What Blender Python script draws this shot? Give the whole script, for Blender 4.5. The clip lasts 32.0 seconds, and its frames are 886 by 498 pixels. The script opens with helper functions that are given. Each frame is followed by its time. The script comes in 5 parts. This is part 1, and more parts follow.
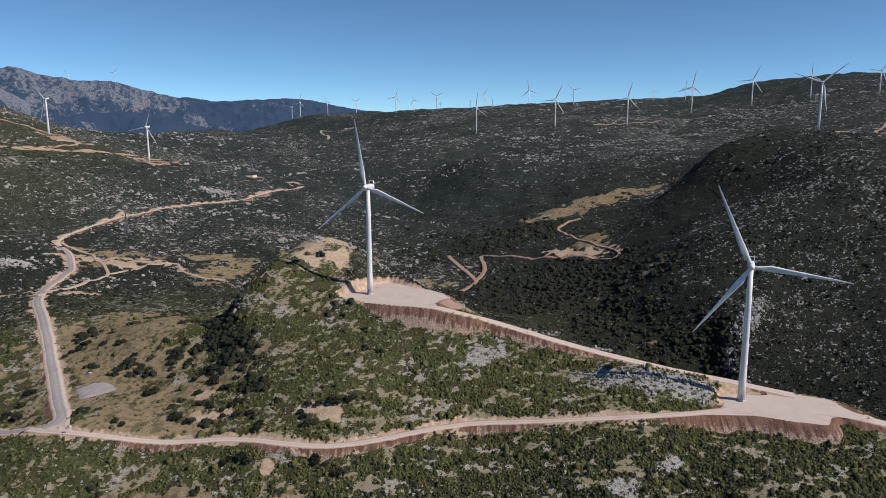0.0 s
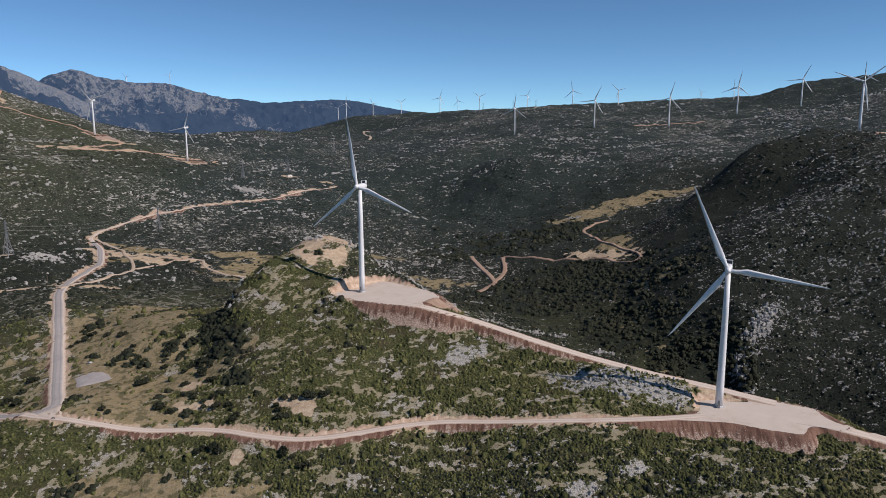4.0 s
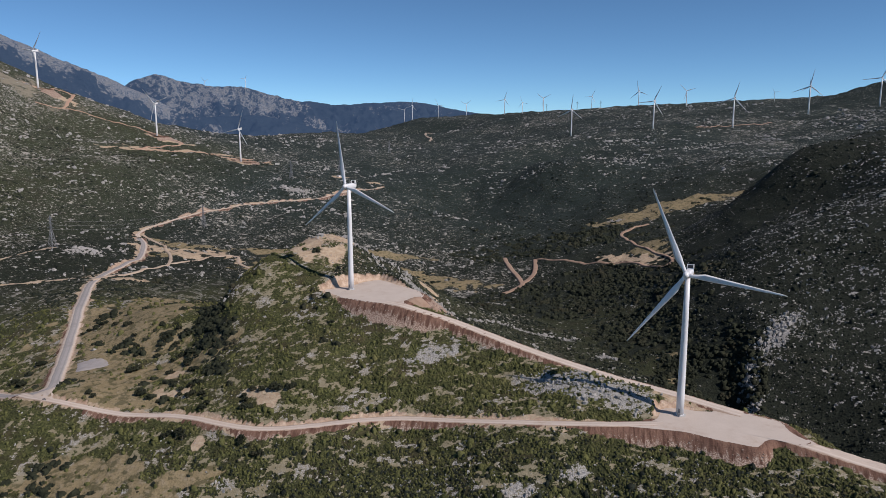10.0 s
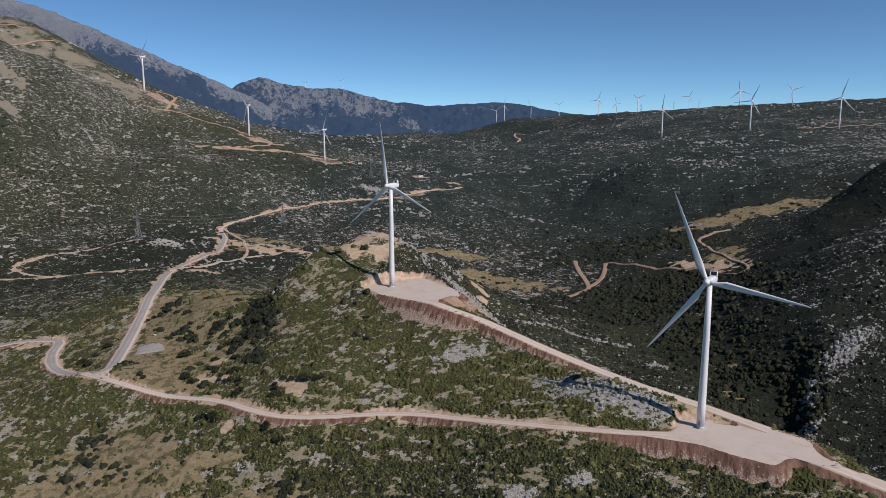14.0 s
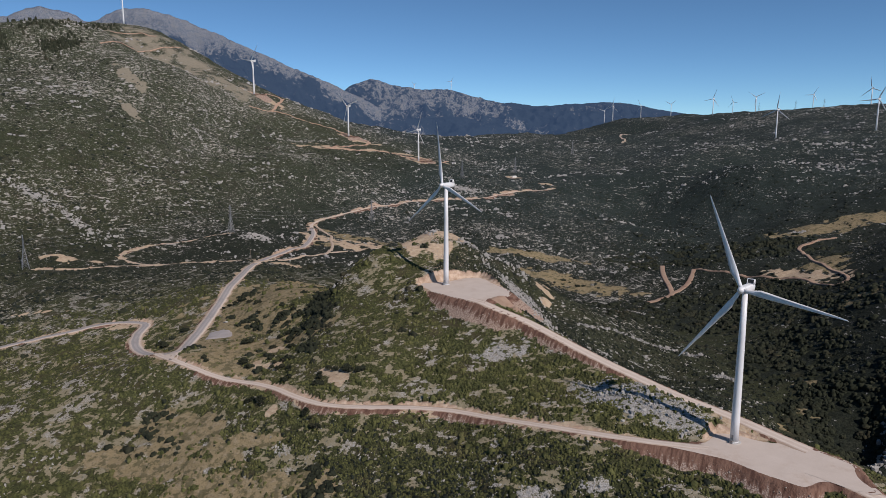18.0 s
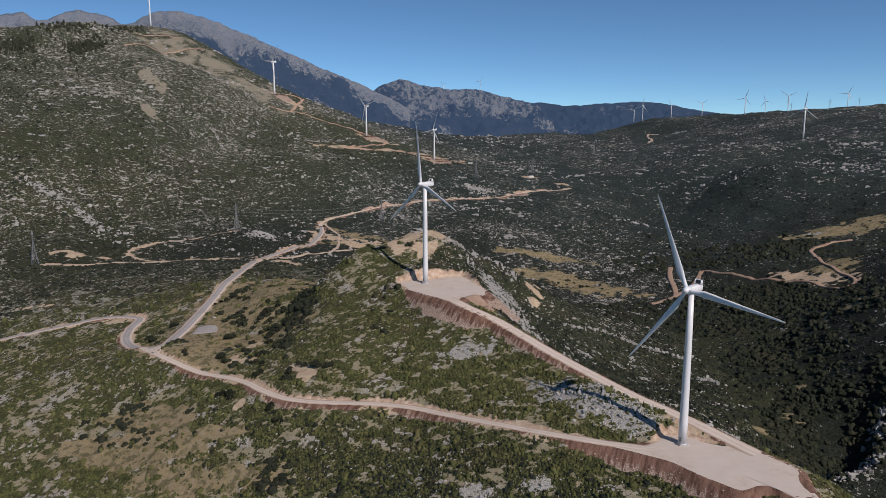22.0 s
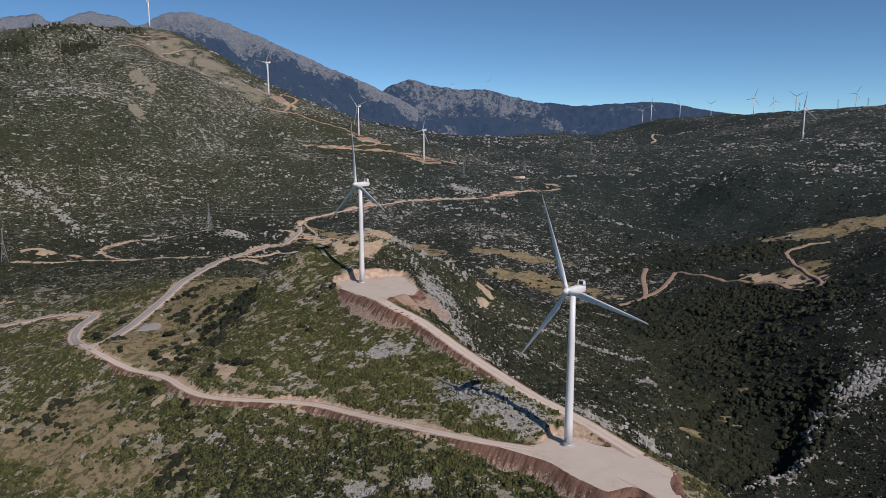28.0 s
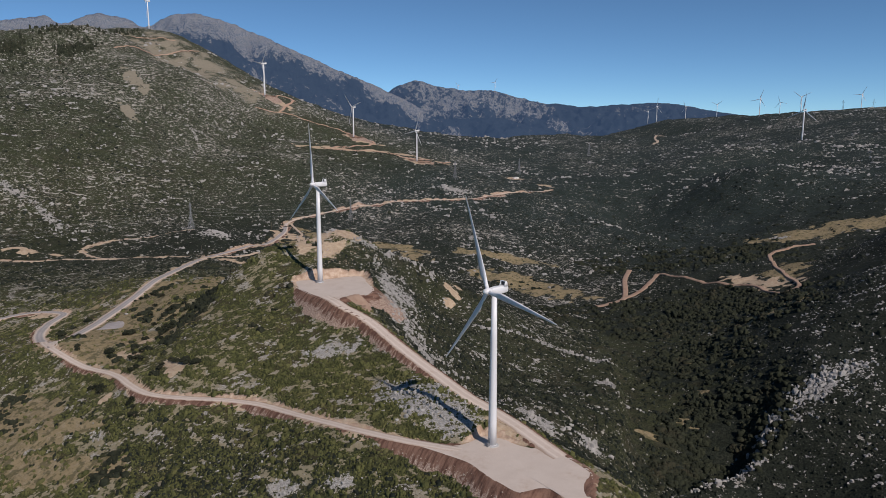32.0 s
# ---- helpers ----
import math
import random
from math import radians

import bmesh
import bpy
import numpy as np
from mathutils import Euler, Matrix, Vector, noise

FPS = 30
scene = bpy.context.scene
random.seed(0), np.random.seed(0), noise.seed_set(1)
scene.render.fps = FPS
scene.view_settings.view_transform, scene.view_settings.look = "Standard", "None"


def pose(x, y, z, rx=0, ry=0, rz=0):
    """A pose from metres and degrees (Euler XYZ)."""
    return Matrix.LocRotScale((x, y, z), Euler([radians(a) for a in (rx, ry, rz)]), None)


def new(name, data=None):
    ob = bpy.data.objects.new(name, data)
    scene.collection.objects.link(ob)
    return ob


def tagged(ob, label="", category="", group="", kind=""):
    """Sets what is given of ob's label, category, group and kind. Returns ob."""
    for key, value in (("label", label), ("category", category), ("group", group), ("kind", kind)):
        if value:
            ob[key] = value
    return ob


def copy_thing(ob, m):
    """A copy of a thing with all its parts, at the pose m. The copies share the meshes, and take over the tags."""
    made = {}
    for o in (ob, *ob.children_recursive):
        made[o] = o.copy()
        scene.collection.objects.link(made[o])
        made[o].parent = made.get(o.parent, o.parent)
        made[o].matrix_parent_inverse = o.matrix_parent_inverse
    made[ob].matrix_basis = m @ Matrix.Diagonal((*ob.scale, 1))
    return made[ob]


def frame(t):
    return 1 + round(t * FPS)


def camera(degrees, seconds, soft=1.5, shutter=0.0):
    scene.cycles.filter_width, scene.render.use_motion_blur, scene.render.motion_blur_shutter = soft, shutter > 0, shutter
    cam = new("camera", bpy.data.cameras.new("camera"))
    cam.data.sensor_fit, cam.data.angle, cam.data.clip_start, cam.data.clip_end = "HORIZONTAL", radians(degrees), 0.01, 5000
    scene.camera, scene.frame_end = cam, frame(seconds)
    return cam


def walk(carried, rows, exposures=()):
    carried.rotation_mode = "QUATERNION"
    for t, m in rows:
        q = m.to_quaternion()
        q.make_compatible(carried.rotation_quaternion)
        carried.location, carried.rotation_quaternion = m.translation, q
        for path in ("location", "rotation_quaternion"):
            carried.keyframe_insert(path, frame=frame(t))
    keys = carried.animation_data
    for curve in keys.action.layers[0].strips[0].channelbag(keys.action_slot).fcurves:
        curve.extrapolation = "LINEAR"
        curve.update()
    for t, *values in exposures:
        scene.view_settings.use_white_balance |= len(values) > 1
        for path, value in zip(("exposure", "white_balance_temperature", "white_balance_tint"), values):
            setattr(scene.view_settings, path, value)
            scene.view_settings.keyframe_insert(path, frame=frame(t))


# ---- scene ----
cam = camera(64.9, 32.0, soft=0.65)
METRES, EYE, TILT, LEAN, TURN = 350.0, 160.0, 0.0, 0.0, 0.0
ROWS = [
    (0.0, 0.0, 0.0, 0.0, -0.01, -10.04, 0.07),
    (0.5, 0.0158, -0.0013, -0.0002, 0.5, -10.03, 0.07),
    (1.0, 0.0313, -0.0023, -0.0003, 1.03, -10.03, 0.06),
    (1.5, 0.047, -0.0033, -0.0005, 1.58, -10.02, 0.06),
    (2.0, 0.0628, -0.0042, -0.0008, 2.11, -10.02, 0.05),
    (2.5, 0.0784, -0.0047, -0.0008, 2.65, -10.02, 0.05),
    (3.0, 0.0942, -0.0052, -0.001, 3.17, -10.0, 0.04),
    (3.5, 0.1098, -0.0055, -0.0011, 3.68, -9.98, 0.04),
    (5.5, 0.172, -0.0055, -0.0014, 5.75, -9.93, 0.05),
    (6.0, 0.1876, -0.005, -0.0016, 6.28, -9.92, 0.04),
    (6.5, 0.2034, -0.0042, -0.0014, 6.83, -9.91, 0.04),
    (7.0, 0.219, -0.0034, -0.0016, 7.4, -9.9, 0.05),
    (7.5, 0.2347, -0.0026, -0.0017, 7.95, -9.89, 0.06),
    (8.0, 0.2505, -0.0014, -0.0018, 8.45, -9.88, 0.08),
    (8.5, 0.266, -0.0001, -0.0019, 8.93, -9.86, 0.07),
    (9.0, 0.2816, 0.0013, -0.0022, 9.42, -9.85, 0.09),
    (9.5, 0.2971, 0.0028, -0.0023, 9.9, -9.84, 0.09),
    (10.0, 0.3127, 0.0044, -0.0026, 10.38, -9.82, 0.08),
    (10.5, 0.3279, 0.0061, -0.0025, 10.92, -9.81, 0.08),
    (11.0, 0.3434, 0.008, -0.0028, 11.58, -9.79, 0.07),
    (11.5, 0.3587, 0.0099, -0.0026, 12.56, -9.77, 0.05),
    (12.0, 0.3742, 0.0119, -0.0021, 13.75, -9.79, 0.05),
    (12.5, 0.3895, 0.0142, -0.0025, 14.93, -9.77, 0.03),
    (13.0, 0.4049, 0.0168, -0.0023, 16.1, -9.77, 0.03),
    (13.5, 0.4202, 0.0197, -0.0022, 17.25, -9.76, 0.02),
    (14.0, 0.4358, 0.0229, -0.0021, 18.41, -9.76, 0.02),
    (14.5, 0.4505, 0.0259, -0.0019, 19.53, -9.75, 0.0),
    (16.5, 0.5107, 0.0426, -0.0025, 24.08, -9.71, -0.03),
    (17.0, 0.5257, 0.0472, -0.0025, 25.24, -9.72, -0.03),
    (17.5, 0.5404, 0.0522, -0.0024, 26.37, -9.72, -0.03),
    (18.0, 0.5553, 0.0575, -0.0024, 27.53, -9.73, -0.02),
    (18.5, 0.5701, 0.0633, -0.0026, 28.62, -9.74, -0.01),
    (19.0, 0.5847, 0.0691, -0.0027, 29.62, -9.76, 0.01),
    (19.5, 0.5991, 0.0752, -0.0028, 30.52, -9.76, 0.02),
    (20.0, 0.6137, 0.0817, -0.0029, 30.67, -9.76, 0.03),
    (20.5, 0.6277, 0.0884, -0.0032, 30.62, -9.75, 0.03),
    (21.0, 0.6417, 0.0953, -0.0032, 30.55, -9.74, 0.01),
    (21.5, 0.6555, 0.1023, -0.0034, 30.47, -9.73, 0.02),
    (22.0, 0.6693, 0.1093, -0.0036, 30.39, -9.73, 0.01),
    (22.5, 0.6831, 0.1165, -0.0038, 30.31, -9.72, 0.01),
    (23.0, 0.6969, 0.1238, -0.0037, 30.24, -9.71, 0.0),
    (23.5, 0.7106, 0.1311, -0.0037, 30.17, -9.7, -0.0),
    (24.0, 0.7243, 0.1384, -0.0035, 30.32, -9.69, -0.0),
    (24.5, 0.738, 0.1458, -0.0035, 30.5, -9.69, -0.01),
    (25.0, 0.7518, 0.1534, -0.0034, 30.71, -9.69, -0.01),
    (25.5, 0.7655, 0.1611, -0.0033, 30.92, -9.69, -0.01),
    (27.5, 0.82, 0.1923, -0.0026, 31.7, -9.71, -0.04),
    (28.0, 0.8337, 0.2002, -0.0027, 31.92, -9.72, -0.04),
    (28.5, 0.8472, 0.2082, -0.0026, 32.16, -9.71, -0.03),
    (29.0, 0.8606, 0.2162, -0.0026, 32.42, -9.72, -0.03),
    (29.5, 0.8741, 0.2243, -0.0027, 32.69, -9.7, -0.04),
    (30.0, 0.8874, 0.2324, -0.0029, 32.95, -9.69, -0.03),
    (30.5, 0.9006, 0.2408, -0.003, 33.0, -9.69, -0.05),
    (31.0, 0.9135, 0.249, -0.0031, 32.98, -9.68, -0.06),
    (31.5, 0.9265, 0.2573, -0.0033, 32.96, -9.67, -0.08),
    (32.0, 0.9395, 0.2657, -0.0035, 32.92, -9.65, -0.1),
]
WHITE_BALANCE = [(0.0, 0.02, 6860, 18.0), (10.0, -0.09, 6760, 18.0), (20.0, -0.20, 6820, 18.0), (32.0, -0.25, 6860, 18.0)]
walk(cam, [(t, pose(0, 0, EYE, TILT, LEAN, TURN) @ pose(METRES * x, METRES * y, METRES * z, 90 + pitch, roll, yaw)) for t, x, y, z, yaw, pitch, roll in ROWS], WHITE_BALANCE)

# ---- light ----
SUN_DIR = Vector((68.0, -24.0, 66.0)).normalized()
world = bpy.data.worlds.new("sky")
scene.world = world
world.use_nodes = True
wn = world.node_tree
sky = wn.nodes.new("ShaderNodeTexSky")
sky.sky_type = "NISHITA"
sky.sun_disc = False
sky.sun_elevation = math.asin(SUN_DIR.z)
sky.sun_rotation = math.atan2(SUN_DIR.x, SUN_DIR.y)
sky.altitude = 6500
sky.air_density = 1.0
sky.dust_density = 0.12
sky.ozone_density = 3.0
rich = wn.nodes.new("ShaderNodeHueSaturation")
rich.inputs["Saturation"].default_value = 1.05
wn.links.new(sky.outputs[0], rich.inputs["Color"])
tint = wn.nodes.new("ShaderNodeMix")
tint.data_type, tint.blend_type = "RGBA", "MULTIPLY"
tint.inputs[0].default_value = 1.0
tint.inputs[7].default_value = (0.78, 1.04, 1.02, 1)
wn.links.new(rich.outputs[0], tint.inputs[6])
wn.links.new(tint.outputs[2], wn.nodes["Background"].inputs[0])
wn.nodes["Background"].inputs[1].default_value = 0.117
sun = new("sun", bpy.data.lights.new("sun", "SUN"))
sun.data.energy = 4.1
sun.data.angle = radians(0.53)
sun.data.color = (1.0, 0.965, 0.915)
sun.rotation_mode = "QUATERNION"
sun.rotation_quaternion = SUN_DIR.to_track_quat("Z", "Y")
scene.view_settings.exposure = 0.0


# ---- materials ----
def material(name):
    m = bpy.data.materials.new(name)
    m.use_nodes = True
    nt = m.node_tree
    b = nt.nodes["Principled BSDF"]
    return m, nt, b


def node(nt, kind, **kw):
    n = nt.nodes.new(kind)
    for k, v in kw.items():
        n.inputs[k.replace("_", " ")].default_value = v
    return n


def position(nt):
    return nt.nodes.new("ShaderNodeNewGeometry").outputs["Position"]


def noise_of(nt, pos, scale, detail=4.0, rough=0.55):
    n = node(nt, "ShaderNodeTexNoise", Scale=scale, Detail=detail, Roughness=rough)
    nt.links.new(pos, n.inputs["Vector"])
    return n.outputs["Fac"]


def ramp(nt, fac, lo, hi):
    n = nt.nodes.new("ShaderNodeMapRange")
    n.interpolation_type = "SMOOTHSTEP"
    n.inputs["From Min"].default_value = lo
    n.inputs["From Max"].default_value = hi
    nt.links.new(fac, n.inputs["Value"])
    return n.outputs["Result"]


def mix(nt, fac, a, b):
    n = nt.nodes.new("ShaderNodeMix")
    n.data_type = "RGBA"
    for k, v in ((0, fac), (6, a), (7, b)):
        if isinstance(v, (int, float)):
            n.inputs[k].default_value = v
        elif isinstance(v, tuple):
            n.inputs[k].default_value = (*v, 1)
        else:
            nt.links.new(v, n.inputs[k])
    return n.outputs[2]


def calc(nt, op, a, b=0.0):
    n = nt.nodes.new("ShaderNodeMath")
    n.operation = op
    for k, v in ((0, a), (1, b)):
        if isinstance(v, (int, float)):
            n.inputs[k].default_value = v
        else:
            nt.links.new(v, n.inputs[k])
    return n.outputs[0]


def attribute(nt, name):
    n = nt.nodes.new("ShaderNodeAttribute")
    n.attribute_name = name
    return n.outputs["Fac"]


def bump(nt, b, height, strength, distance):
    n = nt.nodes.new("ShaderNodeBump")
    n.inputs["Strength"].default_value = strength
    n.inputs["Distance"].default_value = distance
    nt.links.new(height, n.inputs["Height"])
    nt.links.new(n.outputs[0], b.inputs["Normal"])


def ground_material():
    m, nt, b = material("hillside")
    p = position(nt)
    n_big = noise_of(nt, p, 0.012, 3)
    n_mid = noise_of(nt, p, 0.06, 4)
    n_fine = noise_of(nt, p, 0.28, 5, 0.6)
    n_grain = noise_of(nt, p, 1.4, 3, 0.6)
    soil = mix(nt, ramp(nt, n_fine, 0.3, 0.7), (0.335, 0.23, 0.145), (0.50, 0.385, 0.265))
    soil = mix(nt, ramp(nt, n_grain, 0.4, 0.75), soil, (0.42, 0.36, 0.28))
    rock = mix(nt, ramp(nt, n_grain, 0.3, 0.7), (0.17, 0.165, 0.155), (0.42, 0.405, 0.38))
    # scrub colour with slope shade and a little haze blue mixed in
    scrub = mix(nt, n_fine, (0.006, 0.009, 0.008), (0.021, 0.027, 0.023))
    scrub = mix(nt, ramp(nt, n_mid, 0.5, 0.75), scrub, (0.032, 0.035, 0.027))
    n_bush = noise_of(nt, p, 0.75, 3, 0.6)
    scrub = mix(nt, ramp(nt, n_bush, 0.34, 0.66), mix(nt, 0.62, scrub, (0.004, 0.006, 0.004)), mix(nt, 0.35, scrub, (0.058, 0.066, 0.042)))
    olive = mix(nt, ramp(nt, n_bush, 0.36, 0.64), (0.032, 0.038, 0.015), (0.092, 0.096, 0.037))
    olive = mix(nt, ramp(nt, n_mid, 0.45, 0.7), olive, mix(nt, n_bush, (0.036, 0.032, 0.016), (0.10, 0.085, 0.046)))
    # far scrub turned blue-green, distance haze put into the colour
    hazy_wood = mix(nt, ramp(nt, n_bush, 0.34, 0.66), (0.009, 0.015, 0.014), (0.040, 0.055, 0.049))
    scrub = mix(nt, attribute(nt, "far_haze"), scrub, hazy_wood)
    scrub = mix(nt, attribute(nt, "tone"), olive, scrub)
    # shade of bush clumps painted in as soft near-black patches
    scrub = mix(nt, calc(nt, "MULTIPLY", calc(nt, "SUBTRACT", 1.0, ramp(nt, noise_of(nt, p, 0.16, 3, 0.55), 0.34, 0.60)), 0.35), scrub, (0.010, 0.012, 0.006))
    grass = mix(nt, n_mid, (0.20, 0.158, 0.082), (0.31, 0.243, 0.145))
    grass = mix(nt, ramp(nt, n_fine, 0.45, 0.7), grass, (0.29, 0.235, 0.155))
    grass = mix(nt, calc(nt, "MULTIPLY", ramp(nt, noise_of(nt, p, 0.75, 3, 0.6), 0.5, 0.7), 0.55), grass, (0.085, 0.078, 0.040))
    grass = mix(nt, calc(nt, "MULTIPLY", ramp(nt, noise_of(nt, p, 0.19, 5, 0.65), 0.5, 0.58), 0.65), grass, (0.062, 0.062, 0.030))
    grass = mix(nt, calc(nt, "MULTIPLY", attribute(nt, "high"), 0.75), grass, (0.225, 0.205, 0.165))
    # ragged openings in the scrub, wider where the cover is thin
    flat = node(nt, "ShaderNodeMapping")
    flat.inputs["Scale"].default_value = (0.72, 0.72, 2.3)
    nt.links.new(p, flat.inputs["Vector"])
    n_patch = noise_of(nt, flat.outputs[0], 0.13, 5, 0.62)
    n_speck = noise_of(nt, flat.outputs[0], 0.46, 4, 0.64)
    thin = calc(nt, "ADD", calc(nt, "MULTIPLY", attribute(nt, "open"), 0.20), calc(nt, "MULTIPLY", calc(nt, "SUBTRACT", n_big, 0.5), 0.16))
    blot = calc(nt, "ADD", calc(nt, "MAXIMUM", n_patch, calc(nt, "SUBTRACT", n_speck, 0.012)), thin)
    lace = ramp(nt, blot, 0.570, 0.612)
    ragged = calc(nt, "ADD", calc(nt, "MULTIPLY", calc(nt, "SUBTRACT", n_speck, 0.5), 1.9), calc(nt, "MULTIPLY", calc(nt, "SUBTRACT", n_grain, 0.5), 0.5))
    near = ramp(nt, calc(nt, "ADD", calc(nt, "MULTIPLY", attribute(nt, "gap"), 0.55), ragged), 0.33, 0.42)
    gaps = mix(nt, attribute(nt, "away"), near, lace)
    litter = mix(nt, n_fine, (0.18, 0.155, 0.095), (0.31, 0.27, 0.185))
    litter = mix(nt, attribute(nt, "away"), litter, mix(nt, n_mid, (0.23, 0.205, 0.155), (0.37, 0.335, 0.27)))
    pale = mix(nt, ramp(nt, n_grain, 0.35, 0.6), litter, mix(nt, ramp(nt, calc(nt, "ADD", n_mid, calc(nt, "ADD", calc(nt, "MULTIPLY", attribute(nt, "away"), 0.34), calc(nt, "MULTIPLY", attribute(nt, "rocky"), 0.24))), 0.50, 0.62), litter, rock))
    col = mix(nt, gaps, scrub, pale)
    n_crag = noise_of(nt, p, 0.16, 6, 0.7)
    crag = calc(nt, "ADD", n_crag, calc(nt, "MULTIPLY", calc(nt, "SUBTRACT", noise_of(nt, p, 0.018, 4), 0.5), 0.42))
    col = mix(nt, calc(nt, "MULTIPLY", ramp(nt, crag, 0.645, 0.67), attribute(nt, "away")), col, rock)
    stone = calc(nt, "ADD", n_fine, calc(nt, "MULTIPLY", attribute(nt, "rocky"), 0.3))
    col = mix(nt, ramp(nt, stone, 0.70, 0.80), col, rock)
    col = mix(nt, ramp(nt, calc(nt, "ADD", attribute(nt, "grass"), calc(nt, "MULTIPLY", n_fine, 0.5)), 0.55, 0.8), col, grass)
    col = mix(nt, ramp(nt, calc(nt, "ADD", attribute(nt, "bare"), calc(nt, "MULTIPLY", n_fine, 0.5)), 0.6, 0.8), col, soil)
    # banks: red subsoil above, pale tipped stone below, in streaks
    run = node(nt, "ShaderNodeMapping")
    run.inputs["Scale"].default_value = (1.0, 0.22, 0.12)
    nt.links.new(p, run.inputs["Vector"])
    n_run = noise_of(nt, run.outputs[0], 0.42, 4, 0.6)
    tip = calc(nt, "ADD", attribute(nt, "down"), calc(nt, "MULTIPLY", calc(nt, "SUBTRACT", n_run, 0.5), 2.6))
    red = mix(nt, ramp(nt, n_run, 0.35, 0.6), (0.105, 0.055, 0.040), (0.215, 0.125, 0.09))
    debris = mix(nt, ramp(nt, n_grain, 0.38, 0.62), (0.19, 0.115, 0.085), (0.43, 0.335, 0.27))
    earth = mix(nt, ramp(nt, tip, 0.78, 1.08), red, debris)
    face = mix(nt, ramp(nt, n_fine, 0.35, 0.65), (0.41, 0.285, 0.20), (0.57, 0.44, 0.335))
    earth = mix(nt, attribute(nt, "dug"), earth, face)
    col = mix(nt, ramp(nt, calc(nt, "ADD", attribute(nt, "cut"), calc(nt, "MULTIPLY", n_fine, 0.4)), 0.5, 0.75), col, earth)
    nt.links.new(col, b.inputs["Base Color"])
    b.inputs["Roughness"].default_value = 0.95
    b.inputs["Specular IOR Level"].default_value = 0.15
    bump(nt, b, calc(nt, "ADD", n_fine, calc(nt, "MULTIPLY", n_grain, 0.3)), 0.6, 2.0)
    return m


def dirt_material(name, lo, hi, stain, rut=None, rim=None):
    m, nt, b = material(name)
    p = position(nt)
    c = mix(nt, noise_of(nt, p, 0.12, 5, 0.6), lo, hi)
    c = mix(nt, ramp(nt, noise_of(nt, p, 0.09, 6, 0.65), 0.5, 0.8), c, stain)
    c = mix(nt, ramp(nt, noise_of(nt, p, 2.0, 3), 0.55, 0.8), c, hi)
    if rut:
        # two wheel lanes and a loose rim along the sides
        side = calc(nt, "ADD", attribute(nt, "side"), calc(nt, "MULTIPLY", calc(nt, "SUBTRACT", noise_of(nt, p, 0.35, 4, 0.65), 0.5), 0.55))
        lane = calc(nt, "SUBTRACT", 1.0, ramp(nt, calc(nt, "ABSOLUTE", calc(nt, "SUBTRACT", side, 0.46)), 0.06, 0.24))
        c = mix(nt, calc(nt, "MULTIPLY", lane, 0.7), c, rut)
        c = mix(nt, calc(nt, "MULTIPLY", ramp(nt, side, 0.74, 1.0), 0.8), c, rim)
    nt.links.new(c, b.inputs["Base Color"])
    b.inputs["Roughness"].default_value = 0.95
    b.inputs["Specular IOR Level"].default_value = 0.2
    bump(nt, b, noise_of(nt, p, 1.2, 4), 0.5, 0.25)
    return m


def plain_material(name, lo, hi, scale, rough=0.6, metal=0.0, spec=0.4):
    m, nt, b = material(name)
    nt.links.new(mix(nt, noise_of(nt, position(nt), scale, 4), lo, hi), b.inputs["Base Color"])
    b.inputs["Roughness"].default_value = rough
    b.inputs["Metallic"].default_value = metal
    b.inputs["Specular IOR Level"].default_value = spec
    return m


def leaf_material(name, dark, light, dry):
    m, nt, b = material(name)
    g = nt.nodes.new("ShaderNodeNewGeometry")
    stand = ramp(nt, noise_of(nt, g.outputs["Position"], 0.16, 3, 0.55), 0.36, 0.62)
    c = mix(nt, calc(nt, "ADD", calc(nt, "MULTIPLY", g.outputs["Random Per Island"], 0.4), calc(nt, "MULTIPLY", stand, 0.6)), dark, light)
    c = mix(nt, calc(nt, "MULTIPLY", stand, ramp(nt, noise_of(nt, g.outputs["Position"], 0.03, 4), 0.5, 0.7)), c, dry)
    c = mix(nt, calc(nt, "MULTIPLY", ramp(nt, noise_of(nt, g.outputs["Position"], 2.2, 3), 0.5, 0.75), 0.5), c, light)
    nt.links.new(c, b.inputs["Base Color"])
    b.inputs["Roughness"].default_value = 0.85
    b.inputs["Specular IOR Level"].default_value = 0.15
    bump(nt, b, noise_of(nt, g.outputs["Position"], 1.8, 4, 0.7), 0.9, 0.8)
    return m


